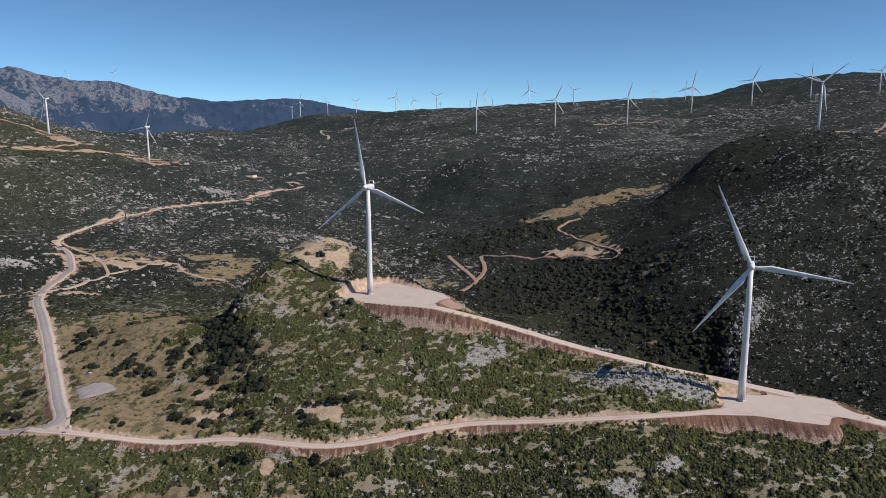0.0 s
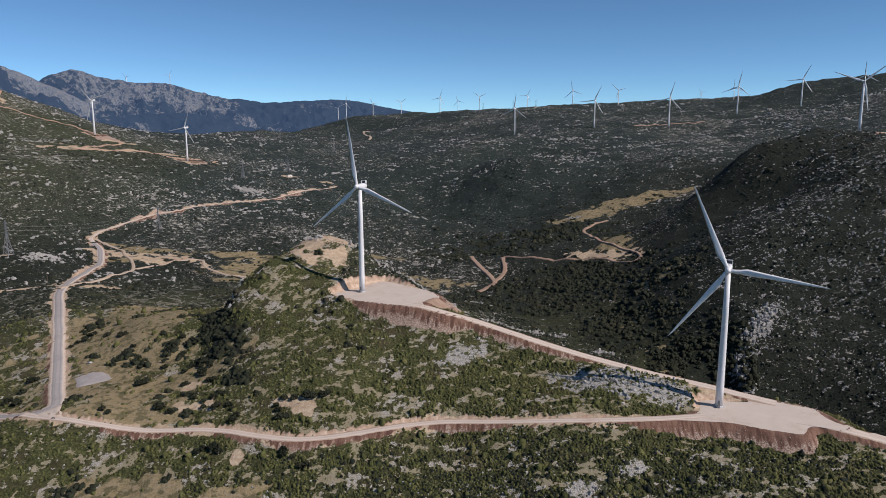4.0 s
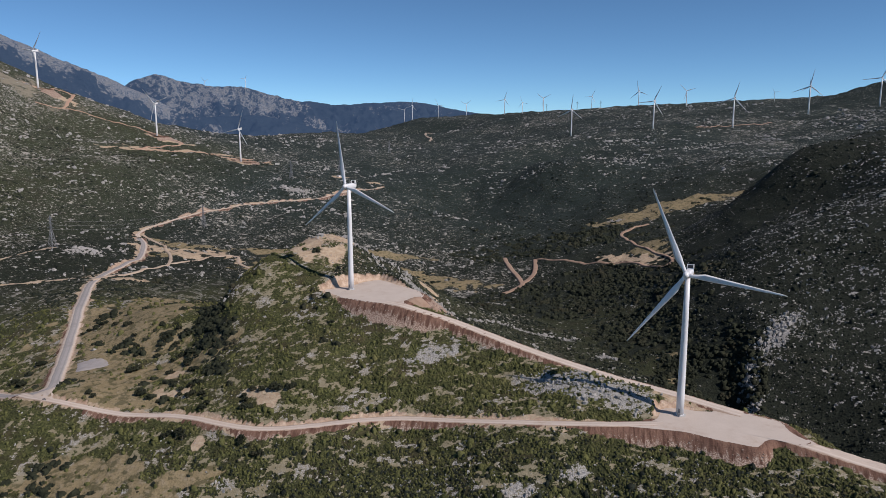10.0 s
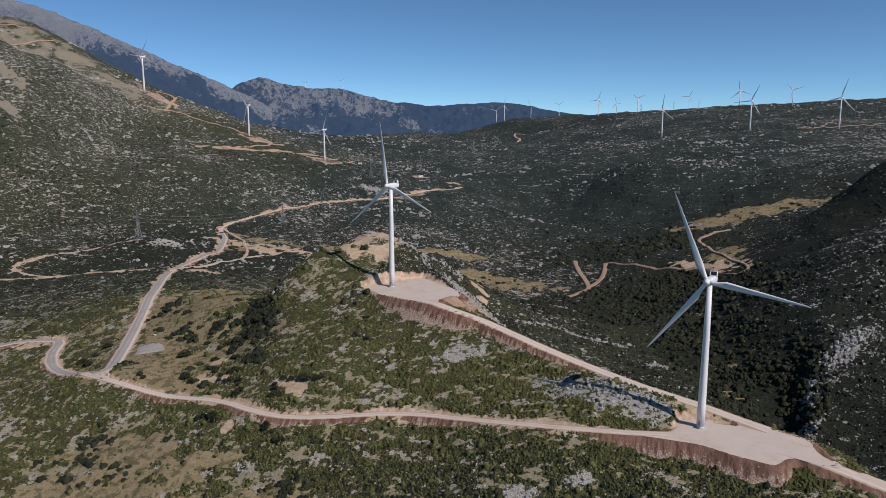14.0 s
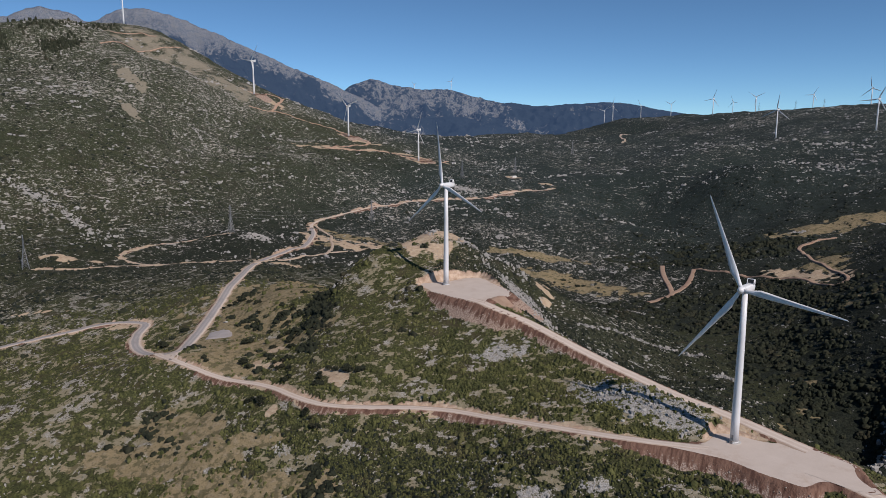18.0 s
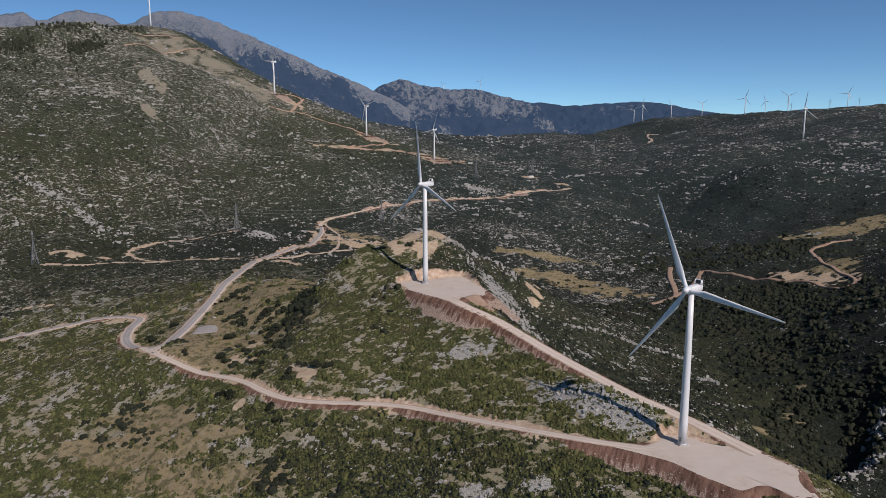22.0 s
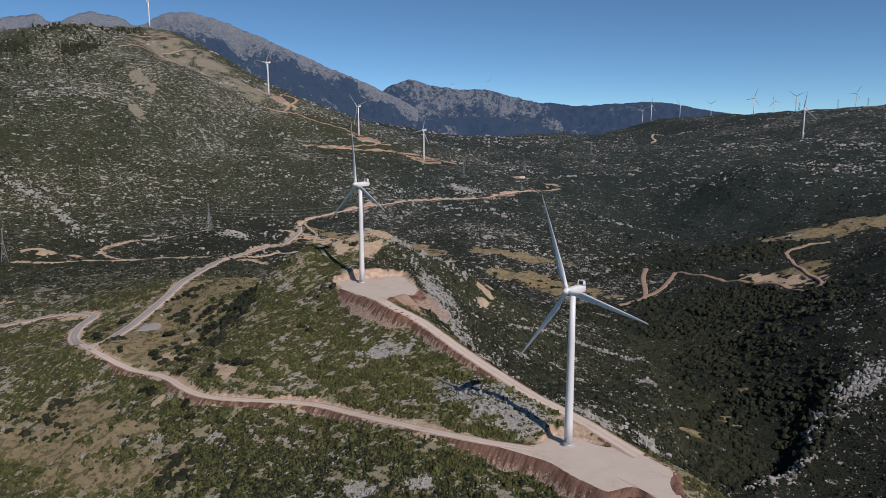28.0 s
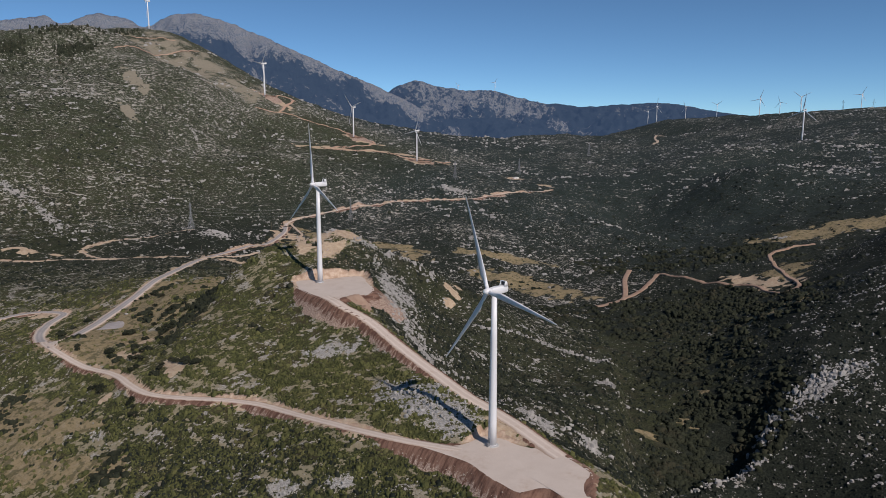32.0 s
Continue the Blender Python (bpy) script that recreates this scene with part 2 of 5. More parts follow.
def mountain_material():
    m, nt, b = material("hazy_mountain")
    p = position(nt)
    n1, n2, n3 = noise_of(nt, p, 0.006, 5, 0.6), noise_of(nt, p, 0.035, 6, 0.72), noise_of(nt, p, 0.12, 4, 0.7)
    n4 = noise_of(nt, p, 0.22, 3, 0.7)
    # forest colour with the blue of haze mixed in
    hazy_wood = mix(nt, n3, (0.010, 0.016, 0.022), (0.034, 0.042, 0.046))
    stone = mix(nt, ramp(nt, n4, 0.38, 0.62), (0.065, 0.068, 0.066), (0.25, 0.245, 0.235))
    stone = mix(nt, ramp(nt, n2, 0.45, 0.62), stone, mix(nt, n4, (0.10, 0.097, 0.08), (0.25, 0.235, 0.205)))
    f = calc(nt, "ADD", calc(nt, "MULTIPLY", n2, 0.62), calc(nt, "ADD", calc(nt, "MULTIPLY", n1, 0.38), calc(nt, "MULTIPLY", attribute(nt, "rocky"), 0.30)))
    trees = ramp(nt, n3, 0.53, 0.58)
    bald = ramp(nt, f, 0.58, 0.64)
    col = mix(nt, bald, hazy_wood, stone)
    col = mix(nt, calc(nt, "MULTIPLY", trees, calc(nt, "SUBTRACT", 1.0, ramp(nt, f, 0.64, 0.86))), col, hazy_wood)
    nt.links.new(col, b.inputs["Base Color"])
    b.inputs["Roughness"].default_value = 1.0
    b.inputs["Specular IOR Level"].default_value = 0.0
    # haze over the ranges, given as a faint blue glow of their surface
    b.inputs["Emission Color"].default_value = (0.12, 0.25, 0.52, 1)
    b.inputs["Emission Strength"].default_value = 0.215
    bump(nt, b, n2, 1.0, 16.0)
    return m


M_GROUND = ground_material()
M_DIRT = dirt_material("pale_dirt", (0.475, 0.39, 0.325), (0.58, 0.49, 0.42), (0.42, 0.32, 0.25), (0.62, 0.54, 0.465), (0.38, 0.28, 0.21))
M_ORANGE = dirt_material("fresh_orange_earth", (0.36, 0.225, 0.155), (0.48, 0.34, 0.255), (0.32, 0.18, 0.115))
M_CABLE = plain_material("bright_cable", (0.3, 0.3, 0.3), (0.4, 0.4, 0.4), 0.5, 0.4)
M_LOT = dirt_material("old_concrete", (0.24, 0.215, 0.205), (0.43, 0.40, 0.385), (0.27, 0.215, 0.15))
M_PAD = dirt_material("crushed_stone", (0.475, 0.40, 0.34), (0.59, 0.515, 0.45), (0.43, 0.335, 0.265))
M_TRACK = dirt_material("reddish_track", (0.28, 0.18, 0.13), (0.37, 0.27, 0.20), (0.25, 0.145, 0.10))
M_PATH = dirt_material("pale_trodden_earth", (0.37, 0.28, 0.21), (0.47, 0.385, 0.305), (0.32, 0.225, 0.155))
M_ASPHALT = dirt_material("worn_asphalt", (0.30, 0.278, 0.265), (0.39, 0.362, 0.345), (0.26, 0.238, 0.225), (0.275, 0.258, 0.25), (0.47, 0.41, 0.355))
M_WHITE = plain_material("white_coated_steel", (0.70, 0.71, 0.72), (0.79, 0.79, 0.78), 0.25, 0.35)
M_BLADE = plain_material("white_fibreglass", (0.72, 0.73, 0.74), (0.78, 0.78, 0.78), 0.3, 0.3)
M_DARK = plain_material("dark_grille", (0.03, 0.03, 0.035), (0.06, 0.06, 0.065), 2.0, 0.5)
M_CONCRETE = plain_material("concrete", (0.38, 0.37, 0.35), (0.5, 0.49, 0.47), 0.8, 0.9)
M_STEEL = plain_material("galvanised_steel", (0.22, 0.23, 0.24), (0.32, 0.33, 0.34), 0.5, 0.5, 0.6)
M_WOOD = plain_material("weathered_pole_wood", (0.12, 0.09, 0.06), (0.2, 0.16, 0.12), 1.5, 0.9)
M_SCRUB = leaf_material("scrub_leaves", (0.036, 0.043, 0.017), (0.138, 0.141, 0.052), (0.150, 0.135, 0.063))
# darker copy of the scrub leaves, slope shade and haze blue in its colour
M_SHADED_SCRUB = leaf_material("shaded_scrub_leaves", (0.008, 0.012, 0.010), (0.031, 0.038, 0.027), (0.036, 0.039, 0.026))
M_OAK = leaf_material("dark_oak_leaves", (0.014, 0.018, 0.011), (0.041, 0.046, 0.028), (0.052, 0.047, 0.029))
M_ROCK = plain_material("limestone", (0.20, 0.192, 0.18), (0.47, 0.455, 0.425), 0.6, 0.95, 0.0, 0.2)
M_RUBBLE = plain_material("tipped_stone", (0.26, 0.18, 0.135), (0.52, 0.44, 0.36), 0.9, 0.95, 0.0, 0.2)
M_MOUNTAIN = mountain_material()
M_PLASTER = plain_material("white_plaster", (0.66, 0.64, 0.60), (0.78, 0.76, 0.72), 0.8, 0.9)


# ---- mesh helpers ----
def mesh_object(name, verts, faces, mat, smooth=False):
    me = bpy.data.meshes.new(name)
    verts = np.asarray(verts, dtype=np.float32)
    faces = np.asarray(faces, dtype=np.int32)
    k = faces.shape[1]
    me.vertices.add(len(verts))
    me.vertices.foreach_set("co", verts.ravel())
    me.loops.add(faces.size)
    me.loops.foreach_set("vertex_index", faces.ravel())
    me.polygons.add(len(faces))
    me.polygons.foreach_set("loop_start", np.arange(0, faces.size, k, dtype=np.int32))
    me.polygons.foreach_set("use_smooth", np.full(len(faces), smooth))
    me.update(calc_edges=True)
    me.materials.append(mat)
    return new(name, me)


def give(ob, name, values):
    a = ob.data.attributes.new(name, "FLOAT", "POINT")
    a.data.foreach_set("value", np.asarray(values, dtype=np.float32))


def part(name, bm, mat, parent, label=""):
    me = bpy.data.meshes.new(name)
    bm.to_mesh(me)
    bm.free()
    me.materials.append(mat)
    ob = new(name, me)
    ob.parent = parent
    return tagged(ob, label) if label else ob


def lattice_noise(x, y, seed):
    """Smooth value noise in the plane, one unit a cell."""
    xi, yi = np.floor(x).astype(np.int64), np.floor(y).astype(np.int64)
    fx, fy = x - xi, y - yi
    fx, fy = fx * fx * (3 - 2 * fx), fy * fy * (3 - 2 * fy)

    def h(i, j):
        v = (i * 374761393 + j * 668265263 + seed * 974711) & 0x7FFFFFFF
        v = ((v ^ (v >> 13)) * 1274126177) & 0x7FFFFFFF
        return ((v ^ (v >> 16)) & 0xFFFF) / 65535.0
    a = h(xi, yi) * (1 - fx) + h(xi + 1, yi) * fx
    b = h(xi, yi + 1) * (1 - fx) + h(xi + 1, yi + 1) * fx
    return a * (1 - fy) + b * fy - 0.5


def fbm(x, y, size, octaves=4, seed=1, rough=0.5):
    out, amp, s = 0.0, 1.0, 1.0 / size
    for k in range(octaves):
        out = out + amp * lattice_noise(x * s + 17.3 * k, y * s - 9.1 * k, seed + k)
        amp, s = amp * rough, s * 2.03
    return out


# ---- the lie of the land ----
# landforms: easting, northing, spread and height of each rise or hollow, in metres
HILLS_BROAD = [
    (-20, 620, 117, 109.4), (100, 465, 74, 7.5), (4200, -1500, 1800, 42), (0, -4500, 1800, -24.9), (2600, 1000, 1598, 226.7), (-4300, -1000, 1800, 108.2),
    (0, -2000, 1800, -94.6), (900, 1000, 595, 55), (-966, 3985, 1800, 132.5), (-2600, 1200, 1537, 246.7), (-400, -500, 795, -106.7), (452, 756, 296, 88.1),
    (-330, 2250, 907, -220.4), (800, 50, 571, -16.1), (-1317, 888, 863, 275.7), (-500, 250, 376, -79.9), (150, -50, 349, -28.2), (254, 592, 180, -24.5),
    (-162, 265, 192, 37.8), (-450, 1343, 567, -146.1), (330, 330, 208, 84.3), (10, 1078, 371, -100.3), (-50, 468, 102, 73.1), (-462, 736, 350, -77.3),
]
HILLS_SPUR = [
    (-160, 520, 137, -48.6), (-147, 395, 139, 9.2), (-210, 365, 37, 12.3), (-225, 424, 39, 4.4), (-95, 592, 22, 6.2), (-118, 588, 22, 19.9),
    (-70, 578, 22, 12.2), (-67, 562, 22, -4), (-89, 526, 22, -9.5), (-112, 530, 22, 9.8), (-49, 547, 22, -4.3), (-23, 539, 22, 3),
    (-54, 515, 22, 3.3), (150, 385, 22, -6.2), (-52, 362, 34, 6.9), (-412, 387, 84, -3), (-100, 405, 37, -3.3), (-22, 412, 25, -3.5),
    (23, 416, 22, 1.5), (-182, 440, 38, -11.2), (-147, 395, 33, -2.4), (-300, 480, 49, -3.3), (30, 560, 38, -3.6), (-160, 520, 22, -4.7),
]
HILLS_SPUR_B = [
    (-80, 470, 22, -12.2), (-40, 560, 22, 4.4), (6, 477, 22, 4.6), (25, 462, 22, 7.4), (51, 449, 22, 22.2), (80, 437, 22, 20.1),
    (100, 429, 22, 11.8), (138, 412, 22, 9.7), (158, 408, 22, 2.6), (20, 500, 22, -3.9), (60, 485, 25, -8.9), (100, 465, 24, -17.1),
    (150, 440, 23, -12.8), (154, 345, 22, -1.9), (-50, 468, 22, -1.9), (-24, 450, 22, 0.8), (-3, 443, 22, 1.5), (15, 441, 22, -0.8),
    (22, 430, 22, 1.9), (30, 446, 22, -3.3), (52, 436, 22, -11.3), (38, 440, 22, -8.5), (6, 448, 22, -3.3), (75, 428, 22, -12.1),
]
HILLS_SPUR_C = [
    (95, 420, 22, -11.2), (-150, 524, 22, 8.1), (-168, 528, 22, -15.3), (-140, 548, 22, -1.2), (-50, 541, 22, -2.9), (-62, 533, 22, -2.9),
    (-30, 538, 22, 3.4), (-72, 552, 22, -0.7), (-85, 545, 22, 9.6), (-68, 477, 22, 5.3), (-38, 457, 22, -4.9),
]
HILLS_FOREGROUND = [
    (150, 150, 215, -19.2), (-89, 335, 31, 2), (-162, 265, 40, -4), (34, 342, 33, -5.7), (89, 330, 22, -3.4), (-140, 339, 34, 0.9),
    (-191, 317, 30, -6.7), (-217, 290, 36, 0.8), (260, 320, 29, 8), (330, 330, 57, 16.2), (120, 300, 24, -9.6), (0, 280, 41, 3.9),
    (141, 339, 22, -1.9), (82, 322, 22, 1.7), (190, 338, 22, -0.8), (207, 332, 22, 0.8), (228, 338, 22, 4), (150, 150, 99, -16),
    (150, -50, 186, 7.6), (-250, 120, 113, -6.8), (-500, 250, 137, -4.7), (450, 200, 127, -12), (800, 50, 266, 2.2), (300, -500, 381, -20.5),
]
HILLS_FOREGROUND_B = [
    (-400, -500, 423, 30.5), (0, -2000, 700, 8.2), (2000, -1000, 700, -18.5), (0, -4500, 700, -3.5), (4200, -1500, 700, 6.6),
]
HILLS_RAVINE = [
    (350, 520, 178, -87.3), (172, 395, 22, 6.5), (226, 376, 22, 6.4), (239, 947, 92, -19.7), (254, 592, 39, -25.9), (460, 948, 69, 1.7),
    (425, 990, 53, -18.6), (230, 592, 44, 7.9), (273, 683, 43, 17.3), (452, 756, 93, -5), (381, 616, 53, 2.7), (307, 806, 73, 24.3),
    (302, 647, 34, 12.5), (221, 792, 57, 3.4), (250, 480, 46, -19.6), (300, 430, 47, -15.3), (350, 520, 64, -7.7), (345, 1030, 59, -11.7),
    (200, 430, 29, 7), (240, 400, 29, 16.2), (178, 345, 22, 1.4), (600, 350, 162, 10.4), (700, 700, 192, -21.6), (900, 1000, 215, 1.2),
]
HILLS_RAVINE_B = [
    (1400, 600, 447, 8.3), (2600, 1000, 700, 10.8), (558, 1043, 91, 24.1),
]
HILLS_VALLEY = [
    (-402, 669, 49, -5), (-520, 921, 52, -1), (-66, 642, 26, 8), (-51, 640, 24, 4.4), (10, 1078, 110, 14.4), (167, 1230, 100, -1.2),
    (437, 1311, 71, -30.1), (-251, 1067, 102, 37.9), (-261, 1110, 104, -12), (-462, 736, 39, 9.5), (-474, 1033, 69, -12), (-480, 704, 42, 17.6),
    (-450, 1343, 125, 17.7), (648, 1220, 94, 13), (95, 1371, 114, -4.1), (-530, 930, 49, -7.8), (139, 816, 69, -1.2), (162, 710, 64, 2.4),
    (-30, 1108, 105, -12.3), (-401, 730, 42, 2.8), (-20, 620, 31, -24.9), (60, 700, 69, -8.5), (0, 800, 79, 4.4), (-120, 760, 82, -6.6),
]
HILLS_VALLEY_B = [
    (-200, 640, 62, -18), (300, 1250, 71, -11.8), (380, 1285, 60, -7), (330, 1130, 64, -41.4), (576, 1253, 73, 25.6), (474, 1184, 75, 25.9),
    (408, 1100, 59, 44.6),
]
HILLS_WEST = [
    (-822, 983, 535, 19), (-571, 481, 96, 8.6), (-564, 595, 73, -11.2), (-913, 923, 111, 19.3), (-583, 1393, 96, 1.5), (-796, 1427, 91, -13),
    (-1025, 1357, 111, -2.8), (-1443, 1332, 143, 60), (-662, 617, 89, 4), (-822, 983, 107, -37.7), (-1200, 1142, 98, -37.5), (-1129, 926, 111, -11.3),
    (-858, 666, 139, 24.5), (-674, 784, 120, -5.3), (-635, 1050, 81, 23.8), (-570, 1029, 56, -19), (-920, 1170, 109, -59.8), (-720, 1220, 122, -10.3),
    (-910, 1395, 95, 7.5), (-690, 1412, 85, 0.7), (-1010, 1110, 106, 68.4), (-1100, 600, 194, -23.2), (-1500, 900, 149, -4.7), (-1500, 300, 353, -84),
]
HILLS_WEST_B = [
    (-2000, -1000, 700, 11.6), (-2600, 1200, 700, 30.7), (-4300, -1000, 700, 1.7), (-889, 1933, 192, 1.8), (-1064, 1943, 229, -31.1), (-1275, 959, 73, 8.3),
    (-1253, 1080, 83, 62), (-1293, 1319, 95, 19.7), (-1317, 888, 95, 22.6), (-1220, 1399, 112, 11.7),
]
HILLS_FAR = [
    (1300, 1500, 891, -87.4), (188, 3094, 1194, 108.4), (-305, 1499, 132, 6.6), (-445, 1631, 156, -17.5), (106, 2233, 176, 7.9), (343, 2163, 150, 19.1),
    (571, 2194, 126, 24.4), (814, 2326, 168, -13.3), (1015, 2339, 134, -19.8), (-638, 3573, 288, -103.9), (600, 1552, 142, 12.1), (579, 2089, 142, -47.1),
    (146, 1588, 81, 27.2), (-2, 1561, 78, 34.6), (-74, 1516, 110, -54.9), (102, 1809, 100, -42.7), (86, 1671, 79, 22.7), (-1009, 2575, 334, -24.6),
    (-550, 3100, 228, 2.2), (-330, 2250, 194, 1.3), (-200, 2320, 167, 12.7), (-400, 2600, 253, -10), (1300, 1500, 341, -15.1), (-2000, 2200, 633, -30.7),
]
HILLS_FAR_B = [
    (-219, 3293, 173, 12.1), (188, 3094, 259, 22.2), (508, 2957, 241, -8.7), (748, 2802, 184, -13), (935, 2639, 117, -17.4), (1042, 2599, 84, 6.3),
    (1127, 2563, 84, 15.4), (1225, 2518, 92, 13.7), (1348, 2454, 107, 3.9), (1462, 2388, 161, 27.1), (-555, 4012, 209, 38.6), (-813, 4019, 185, 34.9),
    (-256, 3841, 281, 46.7), (-966, 3985, 226, -6.2), (1123, 2177, 159, -7.1), (1201, 1962, 193, 20.3), (25, 1900, 143, 41.1), (-220, 3293, 173, 12.1),
    (231, 2489, 223, 21.6), (670, 1617, 174, -23.8), (927, 1885, 208, -22), (235, 1481, 115, -5.4), (-742, 2120, 214, 34.3),
]
HILLS_REST = [
    (139, 816, 236, -32.5), (1225, 2518, 1094, 265.7), (2000, -1000, 1800, -136.8), (120, 300, 139, 19.2), (-2000, -1000, 1800, -75.3), (200, 430, 129, -9.5),
    (20, 500, 66, 9.9), (-300, 480, 187, 30.4), (437, 1311, 472, -40.2), (-11, 318, 140, -21.3), (23, 416, 92, -39), (1400, 600, 841, 76.4),
    (600, 350, 342, -71), (-200, 640, 182, 65.2), (345, 1030, 325, 13.7), (579, 2089, 862, -89.7), (300, -500, 675, 47.8), (-2, 1561, 545, 106.9),
    (60, 700, 145, -51.9), (111, 396, 94, 56.3), (-2000, 2200, 1326, -16.8), (60, 485, 61, 4.6), (-1064, 1943, 962, 43.5), (30, 560, 81, -48.4),
]
HILLS_TRIM = [
    (1060, 3060, 170, -50), (810, 3110, 150, -26), (560, 3180, 150, -13), (318, 1100, 46, 22), (330, 1035, 40, 10), (456, 1228, 36, -17), (400, 1165, 40, -12), 
    (-124, 514, 13, 4), (-1420, 3030, 250, -46), (-1420, 3900, 230, -46), (-1120, 3950, 170, -24), (640, 1990, 110, 10), (492, 2010, 80, 8),
    (-236, 402, 20, -3.7), (-300, 505, 34, 7.8), (-205, 488, 32, 13.9), (-250, 540, 36, 8.5), (-340, 570, 38, 8.3), (-268, 455, 22, 1.7), (-256, 386, 18, -2.3), (-380, 640, 36, 7.5), (-340, 490, 26, 4.3),
]
HILLS = HILLS_TRIM + HILLS_BROAD + HILLS_SPUR + HILLS_SPUR_B + HILLS_SPUR_C + HILLS_FOREGROUND + HILLS_FOREGROUND_B + HILLS_RAVINE + HILLS_RAVINE_B + HILLS_VALLEY + HILLS_VALLEY_B + HILLS_WEST + HILLS_WEST_B + HILLS_FAR + HILLS_FAR_B + HILLS_REST


# bluffs, steep on one side: crest points with the height of the step, the side that stands high, how far it reaches back, width of the step
BLUFFS = [
    ([(232, 515, 4), (240, 540, 14), (246, 563, 16), (254, 580, 19), (262, 602, 17), (264, 628, 10), (272, 660, 5), (279, 695, 2), (292, 745, 0)], 1, 42.0, 20.0),
    ([(104, 745, 0), (126, 698, 9), (152, 640, 17), (174, 582, 19), (191, 532, 15), (212, 482, 3), (222, 455, 0)], -1, 60.0, 12.0),
    ([(55, 1215, 0), (10, 1285, 9), (-80, 1345, 14), (-180, 1388, 14), (-270, 1408, 8), (-330, 1420, 0)], -1, 120.0, 34.0),
    ([(-136, 458, 0), (-148, 480, 7), (-156, 500, 12), (-157, 520, 14), (-152, 540, 13), (-144, 562, 9), (-136, 590, 0)], 1, 38.0, 9.0),
]


def bluff(x, y, crest, side, reach, steep):
    """A rise that ends in a ragged step along its crest line."""
    out = np.zeros(np.shape(x))
    c = np.array(crest, dtype=float)
    near = np.flatnonzero((x > c[:, 0].min() - 130) & (x < c[:, 0].max() + 130) & (y > c[:, 1].min() - 60) & (y < c[:, 1].max() + 60))
    if not len(near):
        return out
    px, py = x[near], y[near]
    best, gone, tall = np.full(px.shape, 1e9), np.zeros(px.shape), np.zeros(px.shape)
    for (ax, ay, ah), (bx, by, bh) in zip(c, c[1:]):
        ex, ey = bx - ax, by - ay
        t = np.clip(((px - ax) * ex + (py - ay) * ey) / (ex * ex + ey * ey), 0, 1)
        qx, qy = px - ax - t * ex, py - ay - t * ey
        d = np.hypot(qx, qy)
        nearer = d < best
        sgn = np.where(ex * qy - ey * qx > 0, -1.0, 1.0) * (1.0 if by > ay else -1.0)
        gone = np.where(nearer, d * sgn, gone)
        tall = np.where(nearer, ah + t * (bh - ah), tall)
        best = np.minimum(best, d)
    e = gone * side + 7.0 * fbm(px, py, 17.0, 3, 131)
    step = np.clip(0.5 + e / steep, 0, 1)
    out[near] = tall * step * step * (3 - 2 * step) * np.exp(-(np.maximum(e, 0) / reach) ** 2)
    return out


def natural(x, y):
    z = np.full(np.shape(x), -20.0)
    for hx, hy, w, a in HILLS:
        q = ((x - hx) ** 2 + (y - hy) ** 2) / (2.0 * w * w)
        near = q < 12
        z[near] += a * np.exp(-q[near])
    for line, side, reach, steep in BLUFFS:
        z += bluff(x, y, line, side, reach, steep)
    r = np.hypot(x - 165, y - 30)
    k = np.clip((r - 250) / 1500, 0.0, 1.0)
    z += fbm(x, y, 26.0, 4, 5) * (1.6 + 5.0 * k)
    z += fbm(x, y, 110.0, 3, 11) * (1.0 + 7.0 * k)
    z -= np.abs(fbm(x + 0.5 * y, y, 190.0, 3, 23)) * 14.0 * np.clip((r - 1700) / 900, 0, 1)
    return z


def smooth_line(points, step=2.5):
    """A rounded line through plan points (x, y or x, y, z)."""
    p = np.array(points, dtype=float)
    q = np.vstack([2 * p[0] - p[1], p, 2 * p[-1] - p[-2]])
    out = []
    for i in range(1, len(q) - 2):
        a, b, c, d = q[i - 1], q[i], q[i + 1], q[i + 2]
        n = max(2, int(np.hypot(*(c - b)[:2]) / step))
        t = np.linspace(0, 1, n, endpoint=False)[:, None]
        out.append(0.5 * (2 * b + (c - a) * t + (2 * a - 5 * b + 4 * c - d) * t ** 2 + (3 * b - a - 3 * c + d) * t ** 3))
    return np.vstack(out + [p[-1:]])


def level(z, n):
    pad = np.concatenate([np.full(n, z[0]), z, np.full(n, z[-1])])
    return np.convolve(pad, np.ones(2 * n + 1) / (2 * n + 1), "valid")


